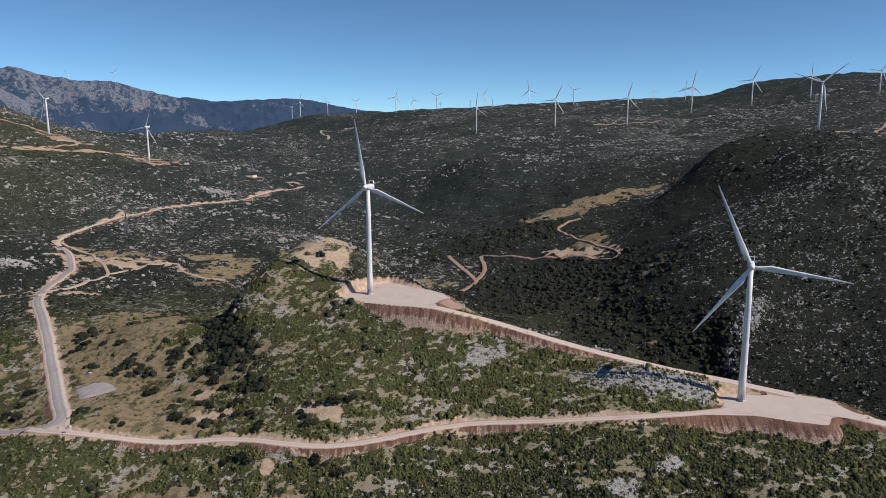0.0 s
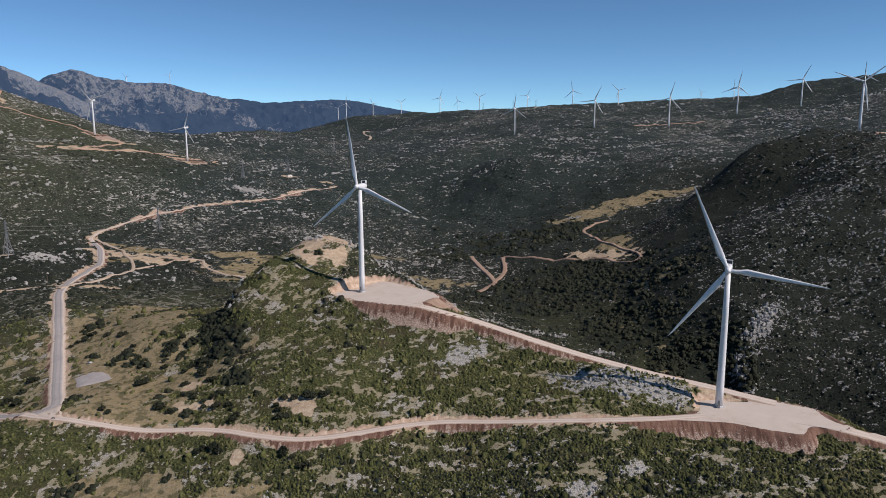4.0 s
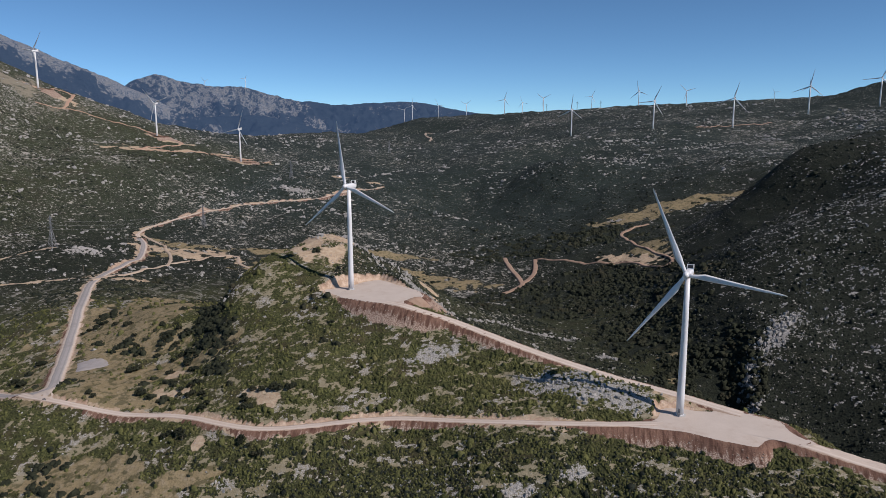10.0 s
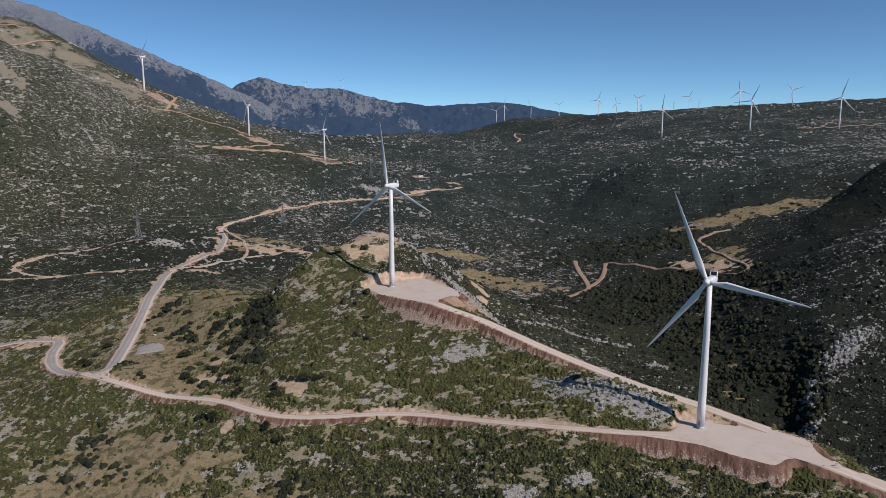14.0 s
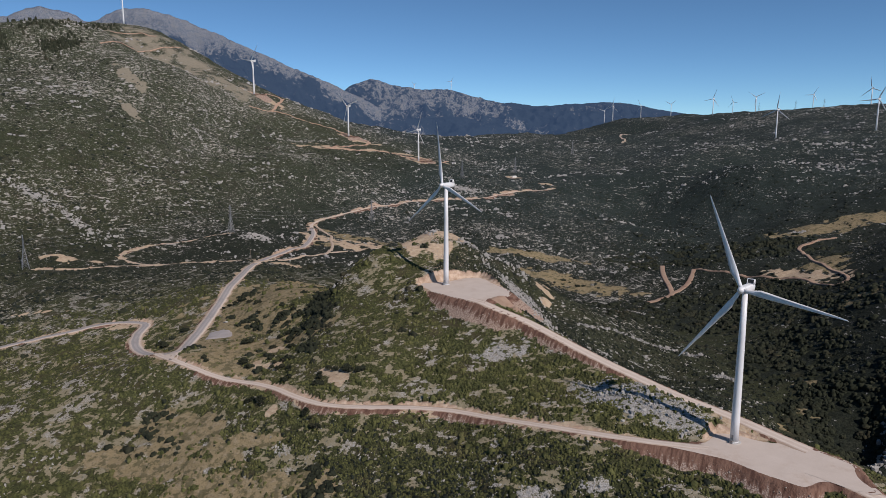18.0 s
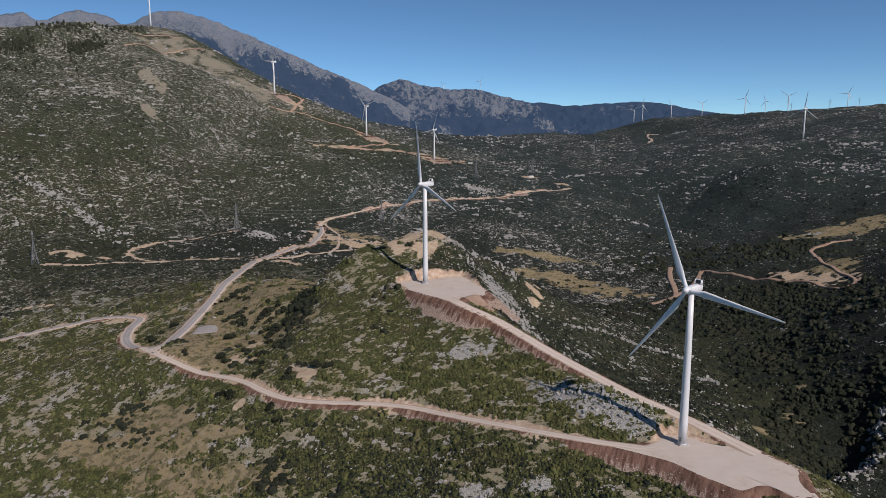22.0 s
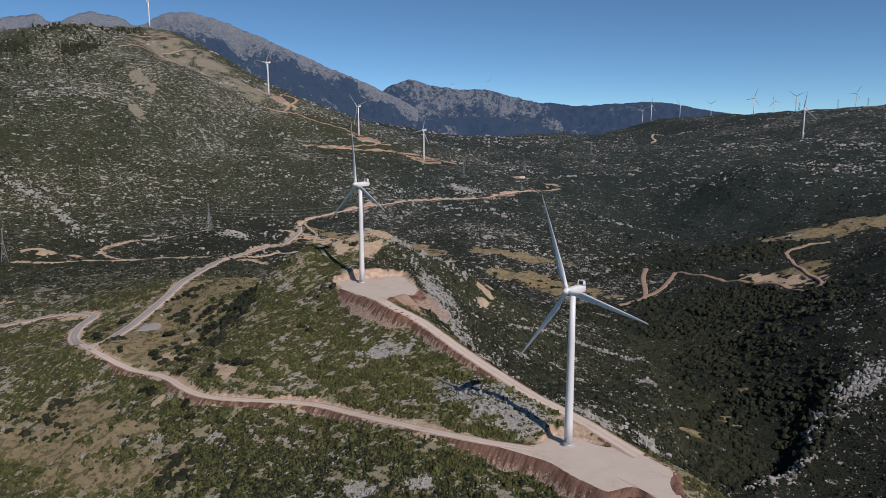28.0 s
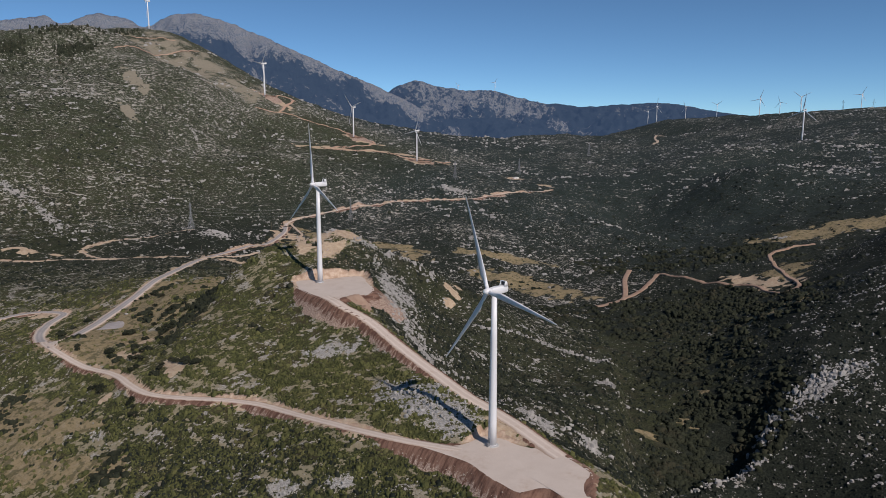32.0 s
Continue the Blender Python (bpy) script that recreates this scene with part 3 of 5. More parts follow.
# name, half width, lift over the ground, material, label, plan points
LANES = [
    ("road", 3.0, 0.15, M_DIRT, "pale graded dirt service road along the hillside",
     [(-236, 372.5), (-225, 368.5), (-212, 365), (-196, 362), (-180, 360.5), (-152, 359), (-124, 359), (-105, 356), (-88, 351), (-65, 347), (-48, 349), (-28, 355), (0, 365), (25, 369), (66, 364), (96, 361), (128, 361), (150, 365), (162, 368)]),
    ("road", 4.2, 0.0, M_DIRT, "pale dirt service road running down the crest of the spur",
     [(-18, 468, 37.48), (-4, 462.5, 37.3), (9, 458, 35.3), (27, 457, 31), (43, 452.5, 27.3), (58, 446, 24.4), (80, 437, 20), (100, 429, 16.5), (113, 424, 14.5), (138, 413, 11.5), (160, 408, 8.2), (178, 401, 6.4), (195, 393, 4.7), (206, 387.5, 3.9)]),
    ("road", 4.4, 0.4, M_DIRT, "pale dirt service road leaving the turbine pad",
     [(206, 369, 3.6), (219, 360.5, 3.7), (228, 355, 3.5), (240, 350, 2.0), (256, 343, 0.0), (285, 331, -2.0), (330, 318, -3), (390, 300, -4), (470, 270, -6)]),
    ("road", 5.0, 0.3, M_ASPHALT, "worn grey asphalt road with a sharp bend",
     [(-520, 250), (-470, 312), (-440, 345), (-420, 368), (-400, 391), (-386, 408), (-380, 421), (-367, 436), (-345, 443), (-330, 440), (-313, 417), (-295, 400), (-277, 390), (-259, 383), (-245, 377.5), (-233.5, 375.5), (-226, 379), (-224.5, 386), (-229, 395), (-237, 407), (-250, 428), (-264, 451), (-281, 478), (-298, 506), (-311, 526), (-337, 567), (-375, 627), (-400, 686), (-407, 726), (-420, 765), (-442, 812), (-476, 871), (-505, 905)]),
    ("road", 3.2, 0.2, M_DIRT, "pale dirt road climbing across the valley",
     [(-505, 905), (-519, 925), (-526, 965), (-524, 1015), (-510, 1070), (-490, 1112), (-440, 1190), (-395, 1250), (-369, 1299), (-335, 1400), (-304, 1505)]),
    ("track", 1.5, 0.0, M_PATH, "narrow earth track looping below the power line",
     [(-392, 658), (-451, 632), (-488, 602), (-531, 587), (-558, 594), (-556, 625), (-525, 670), (-478, 708)]),
    ("track", 1.4, 0.0, M_PATH, "narrow earth track to the pylon",
     [(-488, 602), (-521, 568), (-543, 518), (-566, 484)]),
    ("track", 1.8, 0.0, M_PATH, "earth track rejoining the valley road",
     [(-384, 640), (-386, 684), (-381, 724), (-385, 768), (-392, 797), (-418, 843), (-442, 871), (-464, 900), (-512, 925)]),
    ("track", 1.7, 0.0, M_PATH, "pale earth track running into the valley clearing",
     [(-391, 797), (-388, 812), (-387, 838), (-388, 862), (-374, 886), (-354, 906), (-344, 890), (-334, 870), (-315, 855), (-294, 846), (-270, 847)]),
    ("track", 3.2, 0.0, M_TRACK, "reddish zigzag earth track in the scrub",
     [(9, 1097), (22, 1040), (46, 967), (36, 940), (24, 925)]),
    ("track", 3.1, 0.0, M_TRACK, "reddish earth track joining the zigzag",
     [(59, 1070), (61, 1002), (46, 967)]),
    ("track", 2.4, 0.0, M_TRACK, "reddish earth track along the valley field",
     [(60, 1072), (70, 1066), (86, 1050), (151, 1013), (196, 990), (236, 946), (247, 977), (218, 1046), (192, 1143), (212, 1189), (240, 1212)]),
    ("track", 3.2, 0.3, M_ORANGE, "orange earth track to the upper hillside turbine",
     [(-1016, 1366), (-1037, 1430), (-1013, 1448), (-975, 1390), (-942, 1320), (-960, 1264)]),
    ("track", 3.2, 0.3, M_ORANGE, "orange earth track linking the hillside turbines",
     [(-942, 1320), (-904, 1358), (-854, 1400), (-805, 1439), (-774, 1473), (-738, 1420), (-743, 1340), (-742, 1258)]),
    ("track", 3.2, 0.3, M_ORANGE, "orange earth track to the lower hillside turbine",
     [(-742, 1258), (-682, 1342), (-633, 1383), (-586, 1404), (-570, 1510)]),
    ("track", 4.0, 0.3, M_PATH, "pale track cut across the far ridge",
     [(-448, 2749), (-462, 2850), (-525, 3041), (-515, 3200), (-620, 3500)]),
    ("track", 3.4, 0.2, M_ORANGE, "pale track near the hilltop",
     [(-1165, 1043), (-1182, 1103), (-1225, 1190), (-1236, 1257), (-1235, 1327)]),
    ("track", 3.4, 0.2, M_ORANGE, "pale track below the hilltop turbine",
     [(-1331, 1203), (-1311, 1269), (-1280, 1295)]),
    ("track", 4.0, 0.2, M_ORANGE, "pale service track along the far ridge",
     [(464, 2183), (520, 2200), (576, 2212), (681, 2209)]),
    ("track", 3.5, 0.2, M_ORANGE, "pale service track on the eastern hilltop",
     [(643, 1155), (760, 1290), (870, 1420), (978, 1561)]),
]
# old concrete beside the bend, and the wide mouth of the dirt road
APRON = [(-239, 428), (-231, 434), (-221, 435), (-211, 428), (-209, 422), (-225, 410), (-229, 414), (-234, 422)]
FLARE = [(-228, 371), (-221, 378), (-220, 384), (-216, 381), (-211, 371), (-206, 366), (-212, 362), (-222, 366)]
# pads: level, plan outline
PADS = [
    (3.8, [(128, 360), (147, 365), (158, 374), (162, 388), (172, 391), (182, 389.5), (189, 389.5), (197, 394), (206, 391.5), (218, 386), (225, 380), (228, 371), (230, 363), (234, 356), (226, 352.5), (216, 356.5), (210, 354), (205, 347), (198, 348), (188, 351), (174, 357), (160, 359)]),
    (37.5, [(-74, 492), (-59, 479), (-35, 468), (-17, 462), (-6, 459), (-2, 465), (-4, 473), (4, 482), (3, 499), (-13, 517), (-35, 536), (-43, 541), (-53, 531), (-61, 511), (-75, 498)]),
    (90.3, [(-598, 1380), (-600, 1405), (-560, 1412), (-556, 1385)]),
    (143.5, [(-812, 1412), (-814, 1440), (-778, 1445), (-776, 1415)]),
    (244.5, [(-1044, 1345), (-1040, 1372), (-1004, 1372), (-1006, 1345)]),
]
from mathutils import kdtree


def outline_distance(x, y, poly):
    """Signed distance to an outline: negative inside."""
    p = np.array(poly, dtype=float)
    d = np.full(x.shape, 1e9)
    inside = np.zeros(x.shape, bool)
    for (ax, ay), (bx, by) in zip(p, np.roll(p, -1, 0)):
        ex, ey = bx - ax, by - ay
        t = np.clip(((x - ax) * ex + (y - ay) * ey) / (ex * ex + ey * ey), 0, 1)
        d = np.minimum(d, np.hypot(x - ax - t * ex, y - ay - t * ey))
        inside ^= ((ay > y) != (by > y)) & (x < ex * (y - ay) / (by - ay + 1e-12) + ax)
    return np.where(inside, -d, d)


def prepare_lanes():
    """Rounded centre lines with their levels, and a tree to look them up."""
    lines, flat, far = [], [], []
    for name, half, lift, mat, label, pts in LANES:
        p = smooth_line(pts)
        z = p[:, 2] if p.shape[1] == 3 else level(natural(p[:, 0].copy(), p[:, 1].copy()), 9) + lift
        for top, poly in PADS:
            e = outline_distance(p[:, 0], p[:, 1], poly)
            if e.min() < 0 and p.shape[1] == 2:
                k = np.clip(e / 28.0, 0, 1)
                z = (top - 0.02) * (1 - k) + z * k
        lines.append(np.column_stack([p[:, 0], p[:, 1], z]))
        if mat in (M_TRACK, M_ORANGE, M_PATH) and np.mean(p[:, 1]) > 700:
            far.append(np.column_stack([p[:, :2], np.full(len(p), half)])[::2])
            lines[-1][:, 2] = natural(p[:, 0].copy(), p[:, 1].copy()) + 0.9
        else:
            flat += [(x, y, c, half) for x, y, c in lines[-1]]
    tree = kdtree.KDTree(len(flat))
    for i, (x, y, c, half) in enumerate(flat):
        tree.insert((x, y, 0), i)
    tree.balance()
    return lines, np.array(flat), tree, np.vstack(far)


LINES, LANE_POINTS, LANE_TREE, TRACK_POINTS = prepare_lanes()


REACH = 26.0
LANE_CELLS = {(int(a // 25), int(b // 25)) for a, b, _, _ in LANE_POINTS}
LANE_CELLS = {(a + i, b + j) for a, b in LANE_CELLS for i in (-1, 0, 1) for j in (-1, 0, 1)}


def land(x, y):
    """Height of the ground with its earthworks; also how freshly cut it is, and the way to the nearest lane or pad."""
    z0 = natural(x, y)
    z = z0.copy()
    edge = np.full(x.shape, 99.0)
    keys = zip((x // 25).astype(int).tolist(), (y // 25).astype(int).tolist())
    for i in [i for i, k in enumerate(keys) if k in LANE_CELLS]:
        _, j, d = LANE_TREE.find((x[i], y[i], 0))
        if d < REACH:
            _, _, c, half = LANE_POINTS[j]
            e = d - half
            edge[i] = e
            o = max(0.0, e - 1.3)
            z[i] = min(max(z[i], c - 0.12 - 1.05 * o), c - 0.12 + 1.6 * o)
    for top, poly in PADS:
        cx, cy = np.mean(poly, 0)
        near = np.flatnonzero((np.abs(x - cx) < 110) & (np.abs(y - cy) < 110))
        if len(near):
            e = outline_distance(x[near], y[near], poly)
            o = np.maximum(0, e - 1.2)
            lane = edge[near] < 1.7
            zz = np.clip(z[near], top - 0.12 - 0.85 * o, top - 0.12 + 2.2 * o)
            z[near] = np.where(lane & (e > 0), z[near], zz)
            edge[near] = np.minimum(edge[near], e)
    cut = np.clip((np.abs(z - z0) - 0.55 + 1.2 * fbm(x, y, 6.0, 3, 46)) / 0.9, 0, 1) * (edge < 24)
    return z, np.where(z < z0, -cut, cut), edge


def blots(x, y, spots):
    """How much each place lies within any of the patches x, y, long, wide, turn."""
    out = np.zeros(x.shape)
    for px, py, a, b, turn in spots:
        c, s = math.cos(radians(turn)), math.sin(radians(turn))
        u, v = (c * (x - px) + s * (y - py)) / a, (-s * (x - px) + c * (y - py)) / b
        out = np.maximum(out, np.clip(1.5 - np.hypot(u, v), 0, 1))
    return out


GRASSY = [(-264, 522, 60, 34, 60), (-185, 400, 40, 22, 10), (-215, 440, 38, 26, 40), (-258, 602, 40, 22, 30), (-125, 292, 38, 15, 20), (-92, 314, 18, 7, 10),
          (210, 1262, 60, 26, 20), (320, 1320, 80, 26, 15), (-85, 970, 72, 25, -8), (-135, 968, 44, 16, 20), (-175, 1045, 66, 13, 28), (223, 1041, 40, 26, 70), (-150, 290, 40, 14, 20), (-892, 891, 34, 11, 170), (-985, 975, 46, 13, 171), (-86, 281, 26, 12, 15), (-104, 306, 18, 8, 10), (-29, 298, 16, 8, 10), (190, 597, 7, 5, 0), (205, 672, 9, 6, 30), (193, 742, 9, 6, 0), (209, 633, 8, 6, 0), (242, 820, 30, 12, 20),
          (-228, 470, 46, 30, 60), (-250, 560, 50, 26, 70), (-175, 372, 40, 12, 5), (-150, 415, 34, 16, 40), (-240, 398, 24, 12, 60), (-155, 315, 34, 12, 15), (-60, 288, 24, 10, 10), (-110, 300, 30, 12, 10),
          (-320, 960, 46, 12, 10), (-288, 915, 40, 26, 50), (-290, 862, 34, 16, 30), (-272, 800, 16, 30, 10), (-452, 915, 40, 14, -20), (-410, 932, 24, 8, 0), (-425, 858, 26, 12, 60), (-225, 510, 30, 24, 60), (-200, 500, 22, 18, 0), (-196, 440, 26, 16, 30)]
BARE = [(-457, 419, 40, 1.8, 36), (180, 392, 18, 7, -16), (-340, 885, 7, 16, 15), (-328, 862, 5, 7, 0), (186, 395, 19, 6, -25), (203, 387, 12, 6, -25), (-418, 1570, 30, 12, 20), (-325, 1530, 18, 7, 20), (-98, 562, 22, 26, 10), (-66, 371, 15, 7, -25), (-92, 340, 3, 8, 10), (-133, 381, 12, 5, 10), (-150, 402, 9, 5, 30), (-60, 363, 5, 3, 0), (-350, 430, 14, 4, 20), (-415, 880, 45, 26, 20), (-450, 870, 30, 18, 0), (-566, 534, 24, 9, 50), (-428, 1580, 26, 9, 20), (-1000, 1362, 44, 18, 10), (-770, 1430, 40, 22, 40), (-735, 1290, 50, 12, 30), (-620, 1440, 70, 16, 40), (-690, 1340, 50, 10, 50), (-583, 1385, 34, 16, 0),
        (-761, 1239, 40, 14, 30), (-20, 652, 26, 6, 110), (205, 1005, 44, 18, -30), (-375, 665, 30, 10, 20), (-25, 648, 16, 5, 110)]
STONY = [(112, 398, 24, 14, -20), (142, 390, 16, 10, -20), (26, 428, 16, 9, 20), (-722, 588, 34, 7, 10), (-655, 598, 34, 7, 5), (300, 655, 36, 9, 50), (253, 572, 20, 6, 62), (266, 612, 26, 6, 86),
         (10, 520, 40, 9, -40), (60, 480, 34, 7, -35), (-250, 1085, 14, 9, 0), (-456, 729, 24, 13, 60), (-421, 1290, 34, 14, 40), (66, 690, 42, 5, -8), (118, 698, 14, 5, 20), (-12, 862, 26, 6, 12), (152, 474, 16, 7, -30), (185, 486, 9, 7, -60), (146, 625, 14, 6, 20),
         (-75, 580, 12, 6, 70), (2, 545, 13, 5, 120), (90, 319, 7, 4, 10), (117, 330, 6, 4, 20), (-66, 314, 6, 3, 0), (-856, 1010, 30, 5, 40), (-876, 1068, 34, 5, 40), (-812, 1252, 26, 12, 40), (-701, 1172, 30, 9, 60)]
WOODED = [(-138, 446, 46, 10, -58), (-166, 498, 26, 9, -50), (212, 770, 80, 36, 60), (120, 900, 120, 60, 20), (240, 640, 40, 24, 60), (230, 560, 30, 16, 60), (238, 635, 34, 52, 0), (90, 1150, 120, 50, 10)]


def cover(x, y):
    g = blots(x, y, GRASSY)
    b = 0.82 * blots(x, y, BARE)
    s = blots(x, y, STONY)
    w = blots(x, y, WOODED)
    ragged = fbm(x, y, 9.0, 3, 41) * 1.3
    return [np.clip(v + np.where(v > 0, ragged, 0), 0, 1) for v in (g, b, s, w)]


HUB = (165.0, 30.0)


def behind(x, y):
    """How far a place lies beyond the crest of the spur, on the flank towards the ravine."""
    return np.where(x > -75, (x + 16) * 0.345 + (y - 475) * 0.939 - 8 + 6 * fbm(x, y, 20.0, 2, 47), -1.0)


def gap_at(x, y, g, s):
    """0 under closed scrub, 1 on open ground: thin branching gaps, wider in places."""
    thin = 0.35 * fbm(x, y, 55.0, 2, 31) + 0.35 * s + 0.3 * g
    thin = thin + 0.2 * blots(x, y, [(-205, 300, 90, 40, 10), (-330, 380, 90, 40, 40), (-90, 305, 80, 30, 5)]) + 0.28 * blots(x, y, [(-110, 495, 42, 26, -40), (-120, 430, 36, 26, 0)]) - 0.14 * blots(x, y, [(0, 405, 100, 36, -10)]) - 0.28 * blots(x, y, [(430, 800, 300, 220, 50), (50, 560, 80, 44, -30)]) - 0.24 * blots(x, y, [(70, 325, 170, 30, 0)])
    web = 0.92 * fbm(x * 0.7, y * 1.3, 4.9, 3, 35, 0.72) + 0.36 * fbm(x + 40, y, 2.4, 2, 38, 0.6) + 0.28 * fbm(x, y, 19.0, 2, 36)
    return np.clip(0.5 + (web - 0.16 + 0.55 * np.clip(thin, -0.35, 0.8)) * 3.2, 0, 1)


def build_ground():
    fine = np.radians(np.arange(-58, 88, 0.3))
    rough = np.radians(np.arange(88, 302, 3.0))
    ang = np.concatenate([fine, rough])
    rad = np.concatenate([[0.05, 25, 50, 75, 100, 125, 150], 170 * np.exp(0.0055 * np.arange(0, int(math.log(4850 / 170) / 0.0055) + 1))])
    A, R = np.meshgrid(ang, rad)
    x, y = (HUB[0] - R * np.sin(A)).ravel(), (HUB[1] + R * np.cos(A)).ravel()
    z, cut, edge = land(x, y)
    n, m = len(rad), len(ang)
    i = np.arange(n - 1)[:, None] * m
    j = np.arange(m)[None]
    k = (j + 1) % m
    faces = np.stack([i + j, i + m + j, i + m + k, i + k], -1).reshape(-1, 4)[:, ::-1]
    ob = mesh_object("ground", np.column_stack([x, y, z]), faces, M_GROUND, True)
    g, b, s, w = cover(x, y)
    slope = fbm(x, y, 60.0, 3, 77)
    give(ob, "grass", np.maximum(g, blots(x, y, [(-1160, 1265, 270, 150, 15), (-1000, 1330, 90, 60, 20)]) * np.clip(0.46 + 0.45 * fbm(x, y, 20.0, 4, 91, 0.75), 0, 1)))
    verge = np.clip(0.85 - np.abs(edge) / 4.0 + 1.3 * fbm(x, y, 9.0, 3, 45), 0, 1) * (edge < 12)
    give(ob, "bare", np.maximum(b, verge))
    ledges = blots(x, y, [(110, 316, 110, 22, 0), (-40, 302, 60, 18, 0)]) * np.clip(2.5 * fbm(x, y, 10.0, 3, 79), 0, 1)
    give(ob, "rocky", np.clip(s + 0.5 * np.clip(slope, 0, 1) + 0.45 * ledges, 0, 1))
    r = np.hypot(x - HUB[0], y - HUB[1])
    give(ob, "open", 0.1 - 0.7 * w + 0.34 * fbm(x, y, 140.0, 2, 78) - 0.22 - 0.05 * np.clip((r - 1350) / 500, 0, 1) - 0.14 * blots(x, y, [(0, 1450, 420, 300, 0)]) - 0.20 * blots(x, y, [(430, 850, 330, 220, 50), (330, 610, 110, 80, 50), (1400, 2600, 600, 300, 0)]) + 0.3 * blots(x, y, [(-1160, 1060, 240, 240, 40)])  - 0.1 * np.clip(behind(x, y) / 15, 0, 1) * (r < 700))
    give(ob, "gap", np.where(r < 1100, gap_at(x, y, g, s), 0) * (w < 0.35))
    side = np.degrees(np.arctan2(HUB[0] - x, y - HUB[1]))
    coarse = (r < 212) | (side < -56) | (side > 86)
    give(ob, "away", np.maximum(np.maximum(np.clip((r - 620) / 260, 0, 1), np.clip(behind(x, y) / 12, 0, 1)), coarse * 1.0))
    # share of the shaded scrub colour: far slopes, woods, ravine flank, foreground
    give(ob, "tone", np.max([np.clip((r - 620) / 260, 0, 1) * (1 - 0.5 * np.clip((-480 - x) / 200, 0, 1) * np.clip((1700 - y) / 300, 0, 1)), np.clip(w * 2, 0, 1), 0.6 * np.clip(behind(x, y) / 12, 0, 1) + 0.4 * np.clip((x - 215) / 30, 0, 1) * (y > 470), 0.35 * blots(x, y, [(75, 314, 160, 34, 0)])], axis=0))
    built = np.minimum(np.hypot(x - 172, y - 370), np.hypot(x + 30, y - 490))
    give(ob, "down", np.clip(edge / 7.0 + 0.42 * np.clip((built - 55) / 30, 0, 1), 0, 1.5))
    # weight of the painted haze tint, growing with distance except on the east hill
    give(ob, "far_haze", np.clip((r - 950) / 400, 0, 1) * (1 - blots(x, y, [(520, 1150, 330, 330, 40)])))
    give(ob, "high", np.clip((z - 60) / 50, 0, 1))
    give(ob, "cut", np.abs(cut))
    give(ob, "dug", (cut < -0.05) * 1.0)
    return tagged(ob, "scrub-covered limestone hills with dry grass and bare earth", "ground", kind="structure")


# far skylines, crest points x, y, z
SKYLINES = [
    (0.55, 1.0, [(-2900, 3450, 250), (-2672, 3693, 300), (-2554, 3782, 356), (-2479, 3835, 428), (-2357, 3917, 474), (-2249, 3985, 446), (-2122, 4060, 420), (-1911, 4173, 410), (-1729, 4260, 355), (-1560, 4332, 314), (-1390, 4397, 246)]),
    (0.35, 0.1, [(-1791, 4309, 300), (-1621, 4383, 335), (-1415, 4462, 309), (-1210, 4531, 325), (-939, 4606, 330), (-736, 4650, 296), (-537, 4685, 259), (-310, 4715, 207), (0, 4740, 180), (400, 4740, 190)]),
    (0.55, 0.8, [(-3950, 1100, 640), (-3897, 1537, 719), (-3779, 1823, 698), (-3619, 2139, 742), (-3582, 2205, 762), (-3545, 2267, 722), (-3458, 2404, 786), (-3367, 2538, 768), (-3311, 2615, 732), (-3210, 2745, 808), (-3098, 2880, 806), (-2956, 3034, 738), (-2802, 3187, 650), (-2583, 3379, 526), (-2372, 3542, 416), (-2147, 3696, 285)]),
    (0.30, 0.1, [(-1950, 2990, 120), (-1839, 3061, 170), (-1716, 3139, 208), (-1564, 3226, 219), (-1435, 3293, 222), (-1304, 3355, 196), (-1143, 3422, 150)]),
]


def build_mountains():
    for fall, rocky, crest in SKYLINES:
        line = smooth_line(crest, 12.0)
        away = line[:, :2] - np.array(HUB)
        away /= np.hypot(*away.T)[:, None]
        steps = np.concatenate([np.linspace(-620, 0, 52), np.linspace(18, 70, 4)])
        P = line[:, None, :2] + steps[None, :, None] * away[:, None]
        x, y = P[..., 0].ravel(), P[..., 1].ravel()
        zc = np.repeat(line[:, 2], len(steps))
        d = np.abs(np.tile(steps, len(line)))
        z = zc - fall * d - np.abs(fbm(x, y, 260.0, 5, 61, 0.6)) * np.clip(d / 60, 0, 1) * 190 + fbm(x, y, 60.0, 4, 67) * (9 + 30 * np.clip(d / 100, 0, 1)) + np.abs(fbm(x, y, 34.0, 3, 68)) * 13 * min(1.0, rocky + 0.3)
        n, m = len(line), len(steps)
        i, j = np.arange(n - 1)[:, None] * m, np.arange(m - 1)[None]
        faces = np.stack([i + j, i + j + 1, i + m + j + 1, i + m + j], -1).reshape(-1, 4)[:, ::-1]
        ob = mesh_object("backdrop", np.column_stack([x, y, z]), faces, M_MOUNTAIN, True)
        give(ob, "rocky", rocky * (1.05 * np.exp(-d / 70) if rocky < 0.9 else 0.36 * np.exp(-d / 260)) + 0.45 * fbm(x, y, 260.0, 4, 71) + (0.75 * np.clip((z - 600) / 170, 0, 1) if zc.max() > 700 else 0))
        tagged(ob, "distant mountain range on the skyline, tinted and glowing with blue haze", "mountain", kind="structure")


build_ground()
build_mountains()


